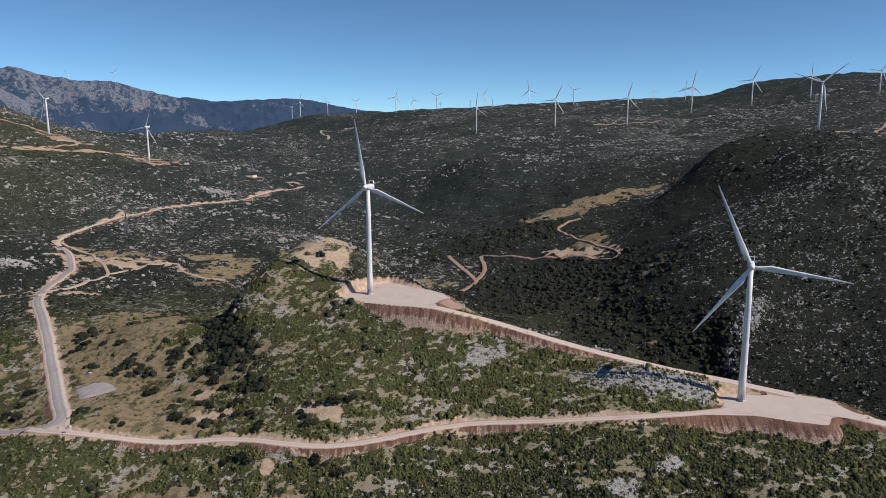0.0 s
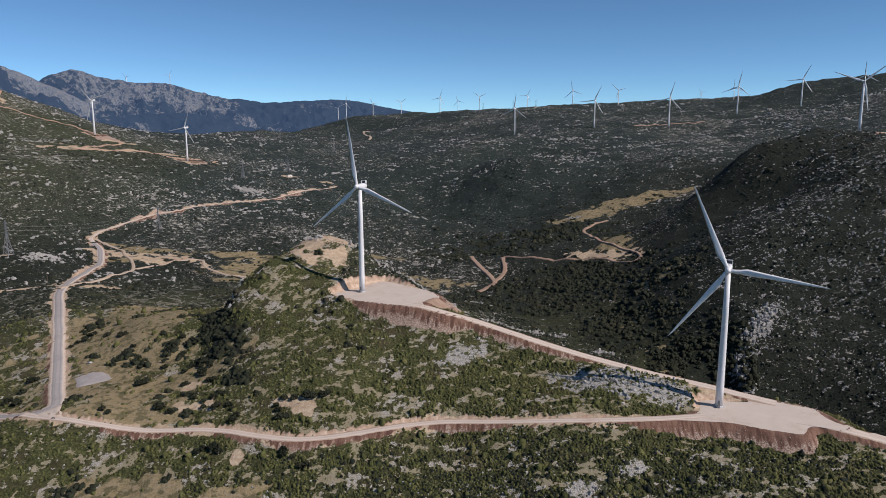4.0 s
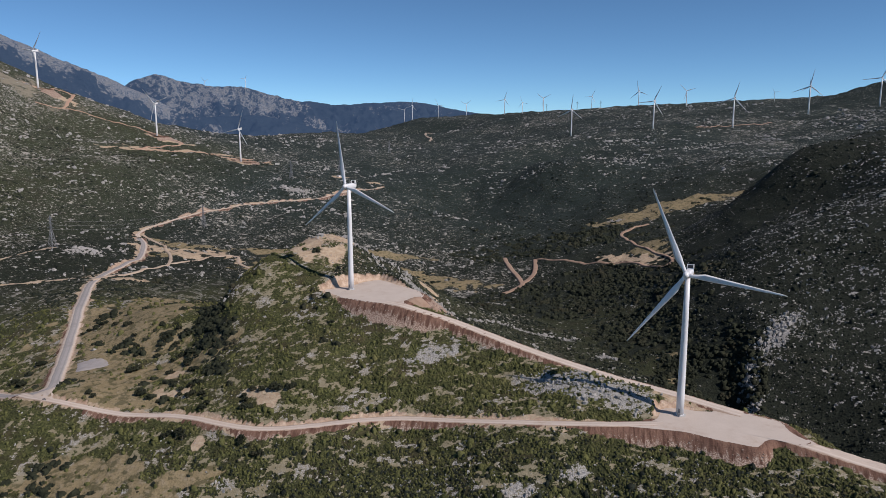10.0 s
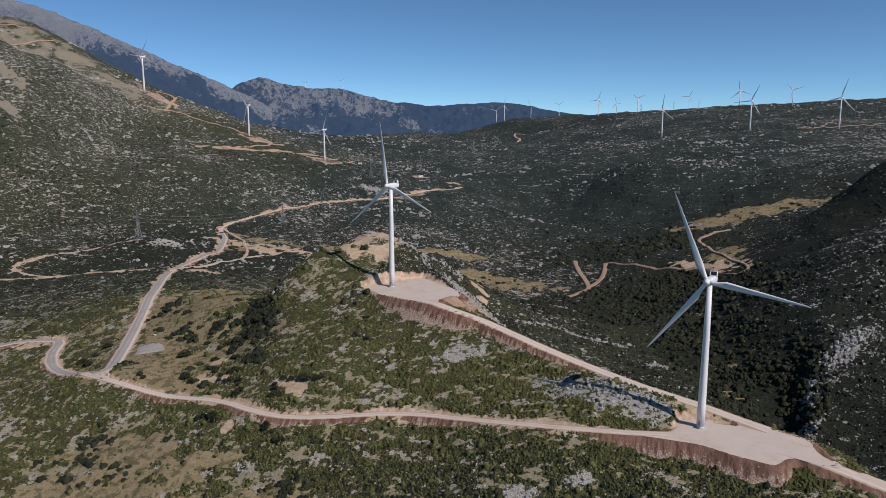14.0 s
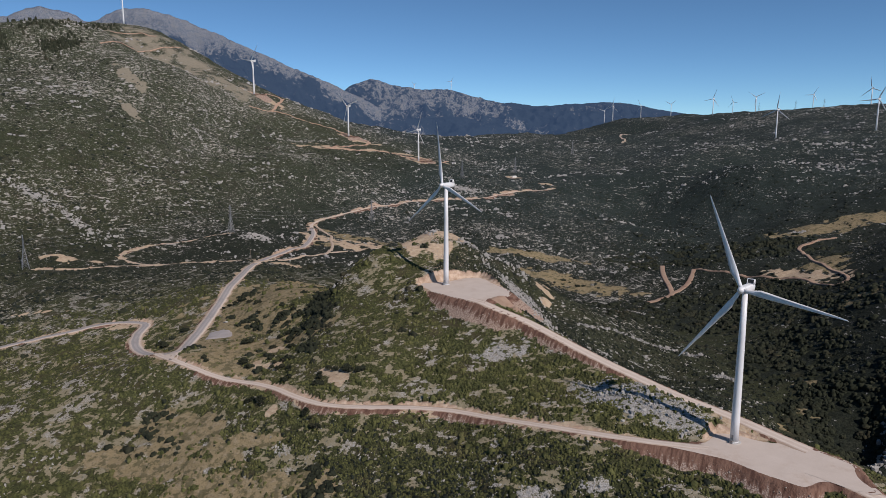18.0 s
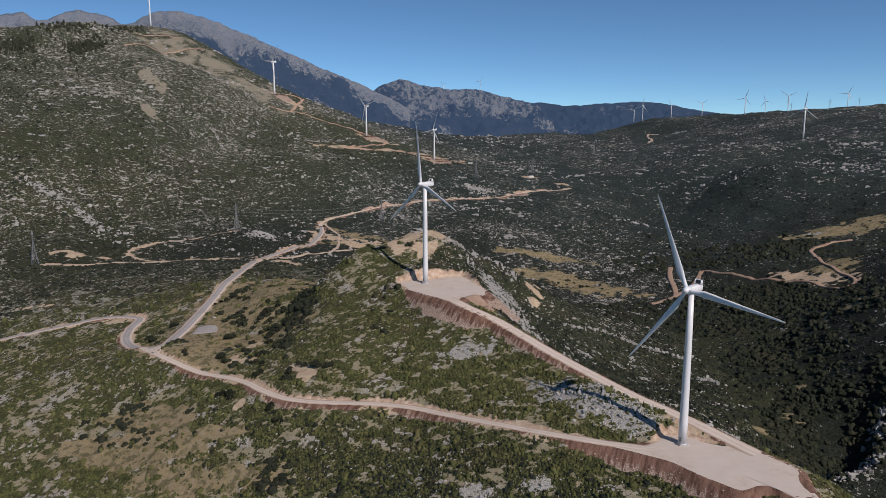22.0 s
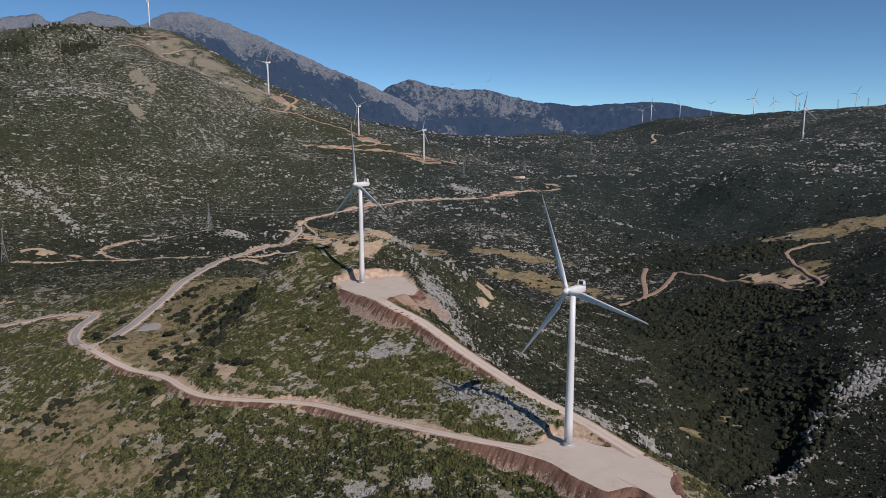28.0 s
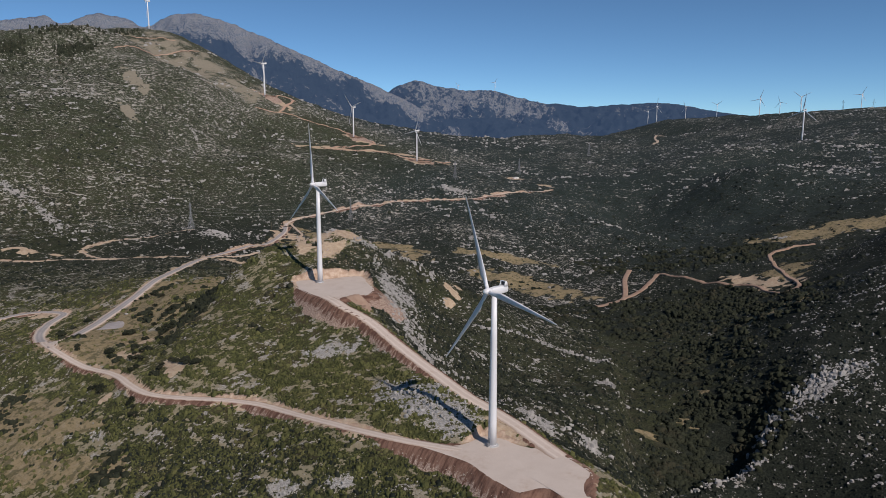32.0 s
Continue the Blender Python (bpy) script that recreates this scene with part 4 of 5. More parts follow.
# ---- roads and pads ----
def build_lane(line, half, mat, name, label):
    t = np.gradient(line[:, :2], axis=0)
    t /= np.hypot(*t.T)[:, None]
    nrm = np.column_stack([-t[:, 1], t[:, 0]])
    across = np.array([-1.25, -1.0, -0.5, 0.0, 0.5, 1.0, 1.25])
    rows = []
    for k, a in enumerate(across):
        w = a * half * (1 + (0.16 * fbm(line[:, 0], line[:, 1], 7.0, 3, 90 + (a > 0)) if abs(a) >= 1 else 0))
        rows.append(np.column_stack([line[:, :2] + nrm * np.reshape(w, (-1, 1)), line[:, 2] + (0.10 - 0.05 * abs(a) if abs(a) <= 1 else -1.6) + 0 * t[:, 0]]))
    v = np.stack(rows, 1).reshape(-1, 3)
    n, m = len(line), 7
    i, j = np.arange(n - 1)[:, None] * m, np.arange(m - 1)[None]
    faces = np.stack([i + j, i + j + 1, i + m + j + 1, i + m + j], -1).reshape(-1, 4)[:, ::-1]
    ob = mesh_object(name, v, faces, mat, True)
    give(ob, "side", np.tile(np.abs(across), n))
    return tagged(ob, label, "road", kind="structure")


for (lname, half, lift, mat, label, pts), line in zip(LANES, LINES):
    if mat is M_ASPHALT:
        build_lane(line - np.array([0, 0, 0.06]), half, M_DIRT, "verge", "pale gravel verge beside the asphalt road")
        half = 3.1
    build_lane(line, half, mat, lname, label)


def build_pad(top, poly, mat, label):
    edge = smooth_line(poly + [poly[0]], 3.0)[:-1]
    c = np.mean(edge, 0)
    rings = [c + (edge - c) * f for f in (1.0, 0.85, 0.6, 0.3)]
    verts = []
    for k, r in enumerate(rings):
        zz = top + 0.05 + 0.12 * fbm(r[:, 0], r[:, 1], 12.0, 3, 7)
        verts.append(np.column_stack([r, zz if k else zz - 0.25]))
    n = len(edge)
    v = np.vstack(verts + [[[c[0], c[1], top + 0.06]]])
    j = np.arange(n)
    k = (j + 1) % n
    f = [np.column_stack([r * n + j, r * n + k, (r + 1) * n + k]) for r in range(3)]
    f += [np.column_stack([r * n + j, (r + 1) * n + k, (r + 1) * n + j]) for r in range(3)]
    f += [np.column_stack([3 * n + j, 3 * n + k, np.full(n, 4 * n)])]
    ob = mesh_object("pad", v, np.vstack(f), mat, True)
    return tagged(ob, label, "gravel pad", kind="structure")


for top, poly in PADS[:2]:
    build_pad(top, poly, M_PAD, "level pale crushed-stone pad under a wind turbine")
for top, poly in PADS[2:]:
    build_pad(top, poly, M_ORANGE, "reddish levelled earth pad under a hillside turbine")


# ---- wind turbines ----
def loft(sections):
    """A bmesh skinned over rings of equal length; the ends are capped."""
    bm = bmesh.new()
    rings = [[bm.verts.new(v) for v in s] for s in sections]
    n = len(rings[0])
    for a, b in zip(rings, rings[1:]):
        for k in range(n):
            bm.faces.new((a[k], a[(k + 1) % n], b[(k + 1) % n], b[k]))
    bm.faces.new(rings[0][::-1])
    bm.faces.new(rings[-1])
    bmesh.ops.recalc_face_normals(bm, faces=bm.faces)
    for f in bm.faces:
        f.smooth = len(f.verts) == 4
    return bm


def circle(r, z, n=28):
    return [(r * math.cos(2 * math.pi * k / n), r * math.sin(2 * math.pi * k / n), z) for k in range(n)]


def slab(x0, x1, y0, y1, z0, z1, bevel=0.0):
    bm = bmesh.new()
    bmesh.ops.create_cube(bm, size=1.0, matrix=Matrix.LocRotScale(((x0 + x1) / 2, (y0 + y1) / 2, (z0 + z1) / 2), None, (x1 - x0, y1 - y0, z1 - z0)))
    if bevel:
        bmesh.ops.bevel(bm, geom=bm.edges[:], offset=bevel, segments=2, affect="EDGES", profile=0.6)
    return bm


def beam(bm, a, b, t):
    a, b = Vector(a), Vector(b)
    d = (b - a).normalized()
    u = d.cross(Vector((0.31, 0.94, 0.12))).normalized() * t
    v = d.cross(u).normalized() * t
    ring = [[bm.verts.new(p + u * i + v * j) for i, j in ((1, 1), (-1, 1), (-1, -1), (1, -1))] for p in (a, b)]
    for k in range(4):
        bm.faces.new((ring[0][k], ring[0][(k + 1) % 4], ring[1][(k + 1) % 4], ring[1][k]))


def blade_mesh():
    prof = [(1.0, 0.0), (0.7, 0.055), (0.4, 0.105), (0.2, 0.10), (0.06, 0.06), (0.0, 0.0), (0.06, -0.04), (0.2, -0.065), (0.4, -0.06), (0.7, -0.02)]
    sections = []
    for s, chord, twist, thick, rnd in [(1.2, 2.0, 0, 1.0, 1.0), (3.0, 2.0, 0, 1.0, 1.0), (6.0, 2.9, 13, 1.6, 0.4), (9.5, 3.7, 12, 1.25, 0.0), (14, 3.3, 9, 1.0, 0), (22, 2.55, 5, 0.95, 0), (32, 1.8, 2, 0.85, 0), (41, 1.2, 0, 0.8, 0), (46, 0.8, -1, 0.75, 0), (48.4, 0.4, -1, 0.7, 0), (49.0, 0.12, -1, 0.6, 0)]:
        ring = []
        for k, (u, v) in enumerate(prof):
            a = 2 * math.pi * k / len(prof)
            px, py = (0.32 - u) * chord, v * chord * thick
            cx, cy = -math.cos(a) * 1.0, math.sin(a) * 1.0
            x, y = px * (1 - rnd) + cx * rnd, py * (1 - rnd) + cy * rnd
            c, sn = math.cos(radians(twist)), math.sin(radians(twist))
            bend = -1.4 * (s / 49.0) ** 2
            ring.append((x * c - y * sn, x * sn + y * c + bend, s))
        sections.append(ring)
    return loft(sections)


def build_turbine():
    """Hub 79 m up, blades 49 m long; the rotor faces -y."""
    root = new("wind_turbine")
    part("foundation", loft([circle(3.4, -1.5), circle(3.4, 0.12), circle(3.1, 0.22)]), M_CONCRETE, root, "round concrete footing")
    tower = part("tower", loft([circle(2.12, 0.2), circle(2.05, 12), circle(1.9, 30), circle(1.65, 54), circle(1.3, 76.6)]), M_WHITE, root)
    for z, r in ((0.25, 2.2), (22.0, 1.99), (48.0, 1.735)):
        part("flange", loft([circle(r, z), circle(r + 0.03, z + 0.05), circle(r + 0.03, z + 0.28), circle(r, z + 0.33)]), M_WHITE, tower)
    part("door", slab(-0.5, 0.5, -2.2, -2.0, 1.9, 4.1, 0.05), M_STEEL, tower, "grey steel service door")
    part("step", slab(-0.7, 0.7, -3.6, -2.1, 0.2, 1.85, 0.03), M_STEEL, tower, "grey steel entrance steps")
    # nacelle, long axis along y
    secs = []
    for y, w, lo, hi in ((-2.6, 1.35, -1.35, 1.35), (-2.0, 1.65, -1.6, 1.7), (0.5, 1.8, -1.75, 1.95), (4.5, 1.8, -1.75, 2.0), (7.0, 1.65, -1.55, 1.9), (7.8, 1.3, -1.1, 1.5)):
        ring = []
        for k in range(20):
            a = 2 * math.pi * k / 20
            c, s = math.cos(a), math.sin(a)
            e = 0.45
            ring.append((w * math.copysign(abs(c) ** e, c), y, 79 + (hi + lo) / 2 + (hi - lo) / 2 * math.copysign(abs(s) ** e, s)))
        secs.append(ring)
    nac = part("nacelle", loft(secs), M_WHITE, root)
    part("cooler_panel", slab(-1.55, 1.55, 5.75, 5.95, 81.1, 82.9), M_DARK, nac, "dark cooling radiator on the nacelle roof")
    for x in (-1.75, 1.55):
        part("cooler_fin", loft([[(x, 4.6, 80.7), (x + 0.2, 4.6, 80.7), (x + 0.2, 7.2, 80.7), (x, 7.2, 80.7)], [(x, 5.4, 83.2), (x + 0.2, 5.4, 83.2), (x + 0.2, 6.5, 83.2), (x, 6.5, 83.2)]]), M_WHITE, nac)
    part("cooler_beam", slab(-1.75, 1.75, 5.5, 6.2, 82.9, 83.2, 0.05), M_WHITE, nac)
    part("mast", slab(-0.05, 0.05, 6.9, 7.0, 80.9, 83.4), M_STEEL, nac, "slim weather mast")
    # hub and rotor, its own origin on the axis
    ring = lambda r, y: [(r * math.cos(2 * math.pi * k / 20), y, r * math.sin(2 * math.pi * k / 20)) for k in range(20)]
    hub = part("hub", loft([ring(1.55, -0.9 + 0.95), ring(1.75, -0.9), ring(1.7, -2.3), ring(1.35, -3.3), ring(0.7, -3.95), ring(0.12, -4.2)]), M_WHITE, root)
    hub.location = (0, -2.6, 79)
    proto = None
    for k in range(3):
        if proto is None:
            proto = part("blade", blade_mesh(), M_BLADE, hub)
            blade = proto
        else:
            blade = proto.copy()
            scene.collection.objects.link(blade)
        blade.matrix_basis = Matrix.Rotation(radians(120 * k), 4, "Y") @ Matrix.Translation((0, -1.6, 0))
    return root


def place_turbine(proto, x, y, z, facing, spin, size, label, group):
    ob = copy_thing(proto, Matrix.Translation((x, y, z)) @ Matrix.Rotation(radians(facing), 4, "Z") @ Matrix.Scale(size, 4))
    for c in ob.children:
        if c.name.startswith("hub"):
            c.rotation_euler = (radians(-4), radians(spin), 0)
    return tagged(ob, label, "wind turbine", group)


FACE = -20.0
turbine = build_turbine()
turbine.location = (172, 381, 3.85)
turbine.rotation_euler = (0, 0, radians(FACE))
for c in turbine.children:
    if c.name.startswith("hub"):
        c.rotation_euler = (radians(-4), radians(-24), 0)
tagged(turbine, "white three-bladed wind turbine on a pale gravel pad", "wind turbine", "wind turbines")
place_turbine(turbine, -54, 502, 37.55, FACE, -10, 1.0, "white three-bladed wind turbine on the pad below a bald knoll", "wind turbines")
# x, y, facing, spin, size; they stand on the ground
OTHERS = [(-583, 1393, -20, 20, 0.86), (-796, 1427, -20, 75, 0.9), (-1025, 1357, -20, 40, 1.0), (-1443, 1332, -20, 50, 0.95),
          (106, 2233, -25, 5, 1.0), (343, 2163, -25, 25, 1.0), (571, 2194, -25, 15, 1.05), (648, 1220, -20, 50, 1.0), (814, 2326, -25, 10, 1.05), (1015, 2339, -25, 25, 1.05)]
for x, y, facing, spin, size in OTHERS:
    zz = land(np.array([float(x)]), np.array([float(y)]))[0][0]
    place_turbine(turbine, x, y, zz, facing, spin, size, "white wind turbine on the scrub-covered hills", "wind turbines")

# the far ones on the skyline: x, y, base, size
SKYLINE_TURBINES = [(1123, 2177, 240, 0.85), (1201, 1962, 242, 0.83), (587, 3196, 249, 0.85), (391, 3226, 237, 1.01), (192, 3294, 244, 0.71), (-29, 3400, 233, 0.84), (-149, 3697, 234, 0.71), (-250, 3792, 231, 1.01), (-483, 3971, 232, 0.78), (-648, 3998, 223, 0.82), (-803, 4000, 207, 1.03), (-848, 3991, 200, 0.8), (895, 3020, 264, 0.44), (968, 2840, 254, 0.7), (-1911, 4173, 402, 0.8), (-2122, 4060, 388, 0.75)]
for k, (x, y, zz, size) in enumerate(SKYLINE_TURBINES):
    place_turbine(turbine, x, y, zz, -25 + 4 * (k % 3), (37 * k) % 120, size, "small white wind turbine far off on the ridge", "wind turbines")


# ---- scrub, oaks and rocks ----
rng = np.random.default_rng(7)


def off_tracks(x, y, margin):
    """True where the narrow far tracks leave room."""
    clear = np.ones(len(x), bool)
    for tx, ty, half in TRACK_POINTS:
        clear &= (np.abs(x - tx) > half + margin) | (np.abs(y - ty) > half + margin)
    return clear


def scatter(count, r0, r1, a0, a1):
    """Places spread over a stretch of the plan, thinning outwards."""
    r = r0 * (r1 / r0) ** rng.random(count) if r1 / r0 > 2.2 else np.sqrt(r0 * r0 + (r1 * r1 - r0 * r0) * rng.random(count))
    a = np.radians(a0 + (a1 - a0) * rng.random(count))
    return HUB[0] - r * np.sin(a), HUB[1] + r * np.cos(a), r


def blobs(name, x, y, z, wide, tall, sides, rough, mat, label, category, sink=0.25):
    """Many rounded clumps in one mesh: a skirt, a shoulder and a crown each."""
    n = len(x)
    k = 2 * sides + 1
    ang = np.arange(sides) * 2 * math.pi / sides
    base = np.zeros((k, 3))
    base[:sides] = np.column_stack([np.cos(ang), np.sin(ang), np.full(sides, -sink)])
    base[sides:2 * sides] = np.column_stack([0.78 * np.cos(ang + 0.5), 0.78 * np.sin(ang + 0.5), np.full(sides, 0.68)])
    base[-1] = (0, 0, 1.0)
    v = np.repeat(base[None], n, 0) * (1 + rough * (rng.random((n, k, 1)) - 0.5)) + rough * 0.35 * (rng.random((n, k, 3)) - 0.5)
    turn = rng.random(n) * 6.283
    c, s = np.cos(turn)[:, None], np.sin(turn)[:, None]
    stretch = 0.75 + 0.6 * rng.random(n)[:, None]
    vx, vy = v[..., 0] * stretch, v[..., 1] / stretch
    out = np.empty_like(v)
    out[..., 0] = (c * vx - s * vy) * wide[:, None] + x[:, None]
    out[..., 1] = (s * vx + c * vy) * wide[:, None] + y[:, None]
    out[..., 2] = v[..., 2] * tall[:, None] + z[:, None]
    i = np.arange(sides)
    j = (i + 1) % sides
    tri = np.vstack([np.column_stack([i, j, sides + i]), np.column_stack([j, sides + j, sides + i]), np.column_stack([sides + i, sides + j, np.full(sides, 2 * sides)])])
    faces = (tri[None] + (np.arange(n) * k)[:, None, None]).reshape(-1, 3)
    ob = mesh_object(name, out.reshape(-1, 3), faces, mat, True)
    return tagged(ob, label, category, kind="stuff")


def grow_scrub():
    # closer hillsides: knee-high to head-high bushes that leave the openings free
    x, y, r = scatter(140000, 215, 720, -48, 84)
    x1, y1, r1 = scatter(52000, 215, 410, -48, 84)
    x, y, r = np.concatenate([x, x1]), np.concatenate([y, y1]), np.concatenate([r, r1])
    g, b, s, w = cover(x, y)
    gap = gap_at(x, y, g, s)
    keep = (gap < 0.35 + 0.35 * rng.random(len(x))) & (b < 0.3) & (rng.random(len(x)) > np.clip(g * 1.15, 0, 0.93)) & (w < 0.5) & (rng.random(len(x)) > 0.85 * s) & (rng.random(len(x)) < np.clip(1.25 - r / 1100, 0.5, 1))
    x, y, g, r, gap = x[keep], y[keep], g[keep], r[keep], gap[keep]
    z, cut, edge = land(x, y)
    keep = (edge > 1.5) & (np.abs(cut) < 0.35) & (outline_distance(x, y, APRON) > 0.3) & (outline_distance(x, y, FLARE) > 0.5)
    x, y, z, g, r, gap = x[keep], y[keep], z[keep], g[keep], r[keep], gap[keep]
    size = (0.32 + 0.42 * rng.random(len(x)) ** 2 + 0.35 * g) * (0.72 + r / 1150) * (1.1 - 0.5 * gap)
    size *= np.where(rng.random(len(x)) < 0.05, 2.0, 1.0)
    tall = size * (1.0 + 0.8 * rng.random(len(x)))
    # flank bushes and some in the foreground get the shaded leaf copy
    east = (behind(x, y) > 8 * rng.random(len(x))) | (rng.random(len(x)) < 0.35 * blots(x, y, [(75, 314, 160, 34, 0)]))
    for here, mat, label in ((~east, M_SCRUB, "low dark olive-green scrub on the closer hillsides"), (east, M_SHADED_SCRUB, "low scrub on the slopes of the ravine and below the pad, shade in its green")):
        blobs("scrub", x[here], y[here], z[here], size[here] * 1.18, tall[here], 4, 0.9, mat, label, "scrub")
    # farther slopes: fewer, larger clumps
    x, y, r = scatter(38000, 720, 1600, -42, 72)
    g, b, s, w = cover(x, y)
    dense = fbm(x, y, 35.0, 3, 52)
    keep = (b < 0.3) & (rng.random(len(x)) > np.clip(g * 1.2, 0, 0.93)) & (dense > -0.12)
    x, y, r = x[keep], y[keep], r[keep]
    z, cut, edge = land(x, y)
    keep = (edge > 2.0) & (np.abs(cut) < 0.35) & off_tracks(x, y, 1.5)
    x, y, z, r = x[keep], y[keep], z[keep], r[keep]
    size = (0.75 + 1.25 * rng.random(len(x)) ** 2) * (0.75 + 0.35 * r / 1000)
    blobs("scrub", x, y, z, size * 1.15, size * 0.8, 4, 0.8, M_SHADED_SCRUB, "scrub clumps on the farther slopes, shade and haze in their green", "scrub")


def grow_oaks():
    x, y, r = scatter(112000, 260, 1350, -50, 70)
    g, b, s, w = cover(x, y)
    clump = fbm(x, y, 30.0, 3, 57)
    chance = np.where(w > 0.25, np.where(clump > -0.1, 0.85, 0.22), 0) + np.where((g > 0.3) & (clump > 0.22), 0.25, 0) + np.where((g < 0.2) & (clump > 0.38) & (r > 420), 0.05, 0)
    keep = (rng.random(len(x)) < chance) & (b < 0.2)
    x, y, w, r = x[keep], y[keep], w[keep], r[keep]
    z, cut, edge = land(x, y)
    keep = (edge > 3.0) & (np.abs(cut) < 0.3) & off_tracks(x, y, 2.5)
    x, y, z, w, r = x[keep], y[keep], z[keep], w[keep], r[keep]
    # each bush-like oak is three to five lobes
    lobes = 5
    size = (1.25 + 1.35 * rng.random(len(x)) ** 1.5) * (0.85 + 0.45 * np.clip((r - 400) / 600, 0, 1))
    X = np.repeat(x, lobes) + (rng.random(len(x) * lobes) - 0.5) * 1.9 * np.repeat(size, lobes)
    Y = np.repeat(y, lobes) + (rng.random(len(x) * lobes) - 0.5) * 1.9 * np.repeat(size, lobes)
    S = np.repeat(size, lobes) * (0.6 + 0.5 * rng.random(len(x) * lobes))
    Z = np.repeat(z, lobes) + 0.35 * S * rng.random(len(S))
    blobs("oak_thicket", X, Y, Z, S, S * (0.55 + 0.45 * rng.random(len(S))), 5, 0.95, M_OAK, "dark evergreen oak thickets in the valley and meadow", "bushes", 0.6)


def clump_mesh(name, reach, tall, count, leaf):
    """A crown of many small leaf clumps, with gaps and an uneven outline."""
    bm = bmesh.new()
    for k in range(count):
        a, u, h = 6.283 * rng.random(), rng.random() ** 0.55, rng.random()
        wide = reach * (0.55 + 0.55 * math.sin(math.pi * min(1.0, 0.2 + 0.75 * h)))
        c = Vector((wide * u * math.cos(a), wide * u * math.sin(a) * 0.85, tall * (0.22 + 0.68 * h * (1.1 - 0.45 * u))))
        made = bmesh.ops.create_icosphere(bm, subdivisions=1, radius=1.0, matrix=Matrix.LocRotScale(c, Euler((6.283 * rng.random(), 6.283 * rng.random(), 0)), Vector((1, 1, 0.75)) * (0.42 + 0.5 * rng.random()) * reach * 0.33))
        for v in made["verts"]:
            v.co += Vector(rng.normal(0, 0.07 * reach, 3))
    me = bpy.data.meshes.new(name)
    bm.to_mesh(me)
    bm.free()
    me.materials.append(leaf)
    return me


def build_oak(reach, tall, label):
    root = new("oak_tree")
    trunk = part("trunk", loft([[(0.30 * f * c[0] + b, 0.30 * f * c[1], c[2]) for c in circle(1.0, z, 8)] for z, f, b in ((-0.6, 1.3, 0), (0.4, 1.0, 0.02), (0.3 * tall, 0.75, 0.1), (0.55 * tall, 0.4, 0.2))]), M_WOOD, root)
    for k in range(3):
        d = Vector((math.cos(2.1 * k + reach), math.sin(2.1 * k + reach), 0))
        bm = bmesh.new()
        beam(bm, (0.08, 0, 0.25 * tall), d * 0.55 * reach + Vector((0, 0, 0.6 * tall)), 0.09)
        part("limb", bm, M_WOOD, trunk)
    crown = new("crown", clump_mesh("crown", reach, tall, 46, M_OAK))
    crown.parent = root
    return tagged(root, label, "tree", "oak trees")


# stands of oaks in the dry meadow and beside the road: x, y, spread, number
OAK_STANDS = [(-272, 479, 3, 3), (-266, 484, 3, 3), (-261, 496, 4, 3), (-246, 483, 2, 2), (-230, 478, 2.5, 3), (-211, 457, 2, 1), (-203, 445, 2.5, 3), (-194, 435, 2.5, 2), (-195, 468, 3, 3), (-183, 455, 4, 4), (-171, 448, 4, 4), (-168, 460, 4, 4), (-178, 462, 3, 2),
              (-150, 430, 4, 4), (-158, 429, 3, 3), (-141, 420, 4, 4), (-135, 408, 3, 3), (-184, 415, 3, 3), (-176, 432, 2, 2), (-119, 389, 3, 3), (-150, 408, 3, 2), (-268, 430, 3, 3), (-108, 374, 3, 2),
              (-105, 363, 3, 2), (-262, 400, 3, 3), (-267, 404, 3, 3), (-263, 412, 2, 1), (-138, 388, 3, 3), (-128, 383, 3, 2), (-117, 377, 3, 3),
              (-157, 381, 3, 3), (-146, 375, 3, 2), (-182, 370, 4, 2), (-74, 361, 4, 3), (-62, 377, 5, 4), (-106, 340, 3, 2), (-57, 333, 4, 3), (-67, 335, 3, 2), (-113, 343, 3, 2), (-75, 374, 5, 4), (-54, 381, 5, 3)]


def plant_oaks():
    kinds = [build_oak(r, h, label) for r, h, label in ((2.3, 3.4, "low rounded dark evergreen oak in the dry meadow"), (2.9, 4.0, "broad dark evergreen oak with an uneven crown"), (1.8, 2.8, "small bushy dark green oak on dry grass"))]
    first = list(kinds)
    for x, y, spread, number in OAK_STANDS:
        for k in range(number):
            px, py = x + rng.normal(0, spread * 0.7), y + rng.normal(0, spread * 0.7)
            z, cut, edge = land(np.array([px]), np.array([py]))
            if edge[0] < 3.5:
                continue
            kind = kinds[int(rng.integers(0, 3))]
            m = pose(px, py, z[0] - 0.05, 0, 0, 360 * rng.random()) @ Matrix.Scale(0.8 + 0.5 * rng.random(), 4)
            if kind in first:
                first.remove(kind)
                kind.matrix_basis = m
            else:
                copy_thing(kind, m)


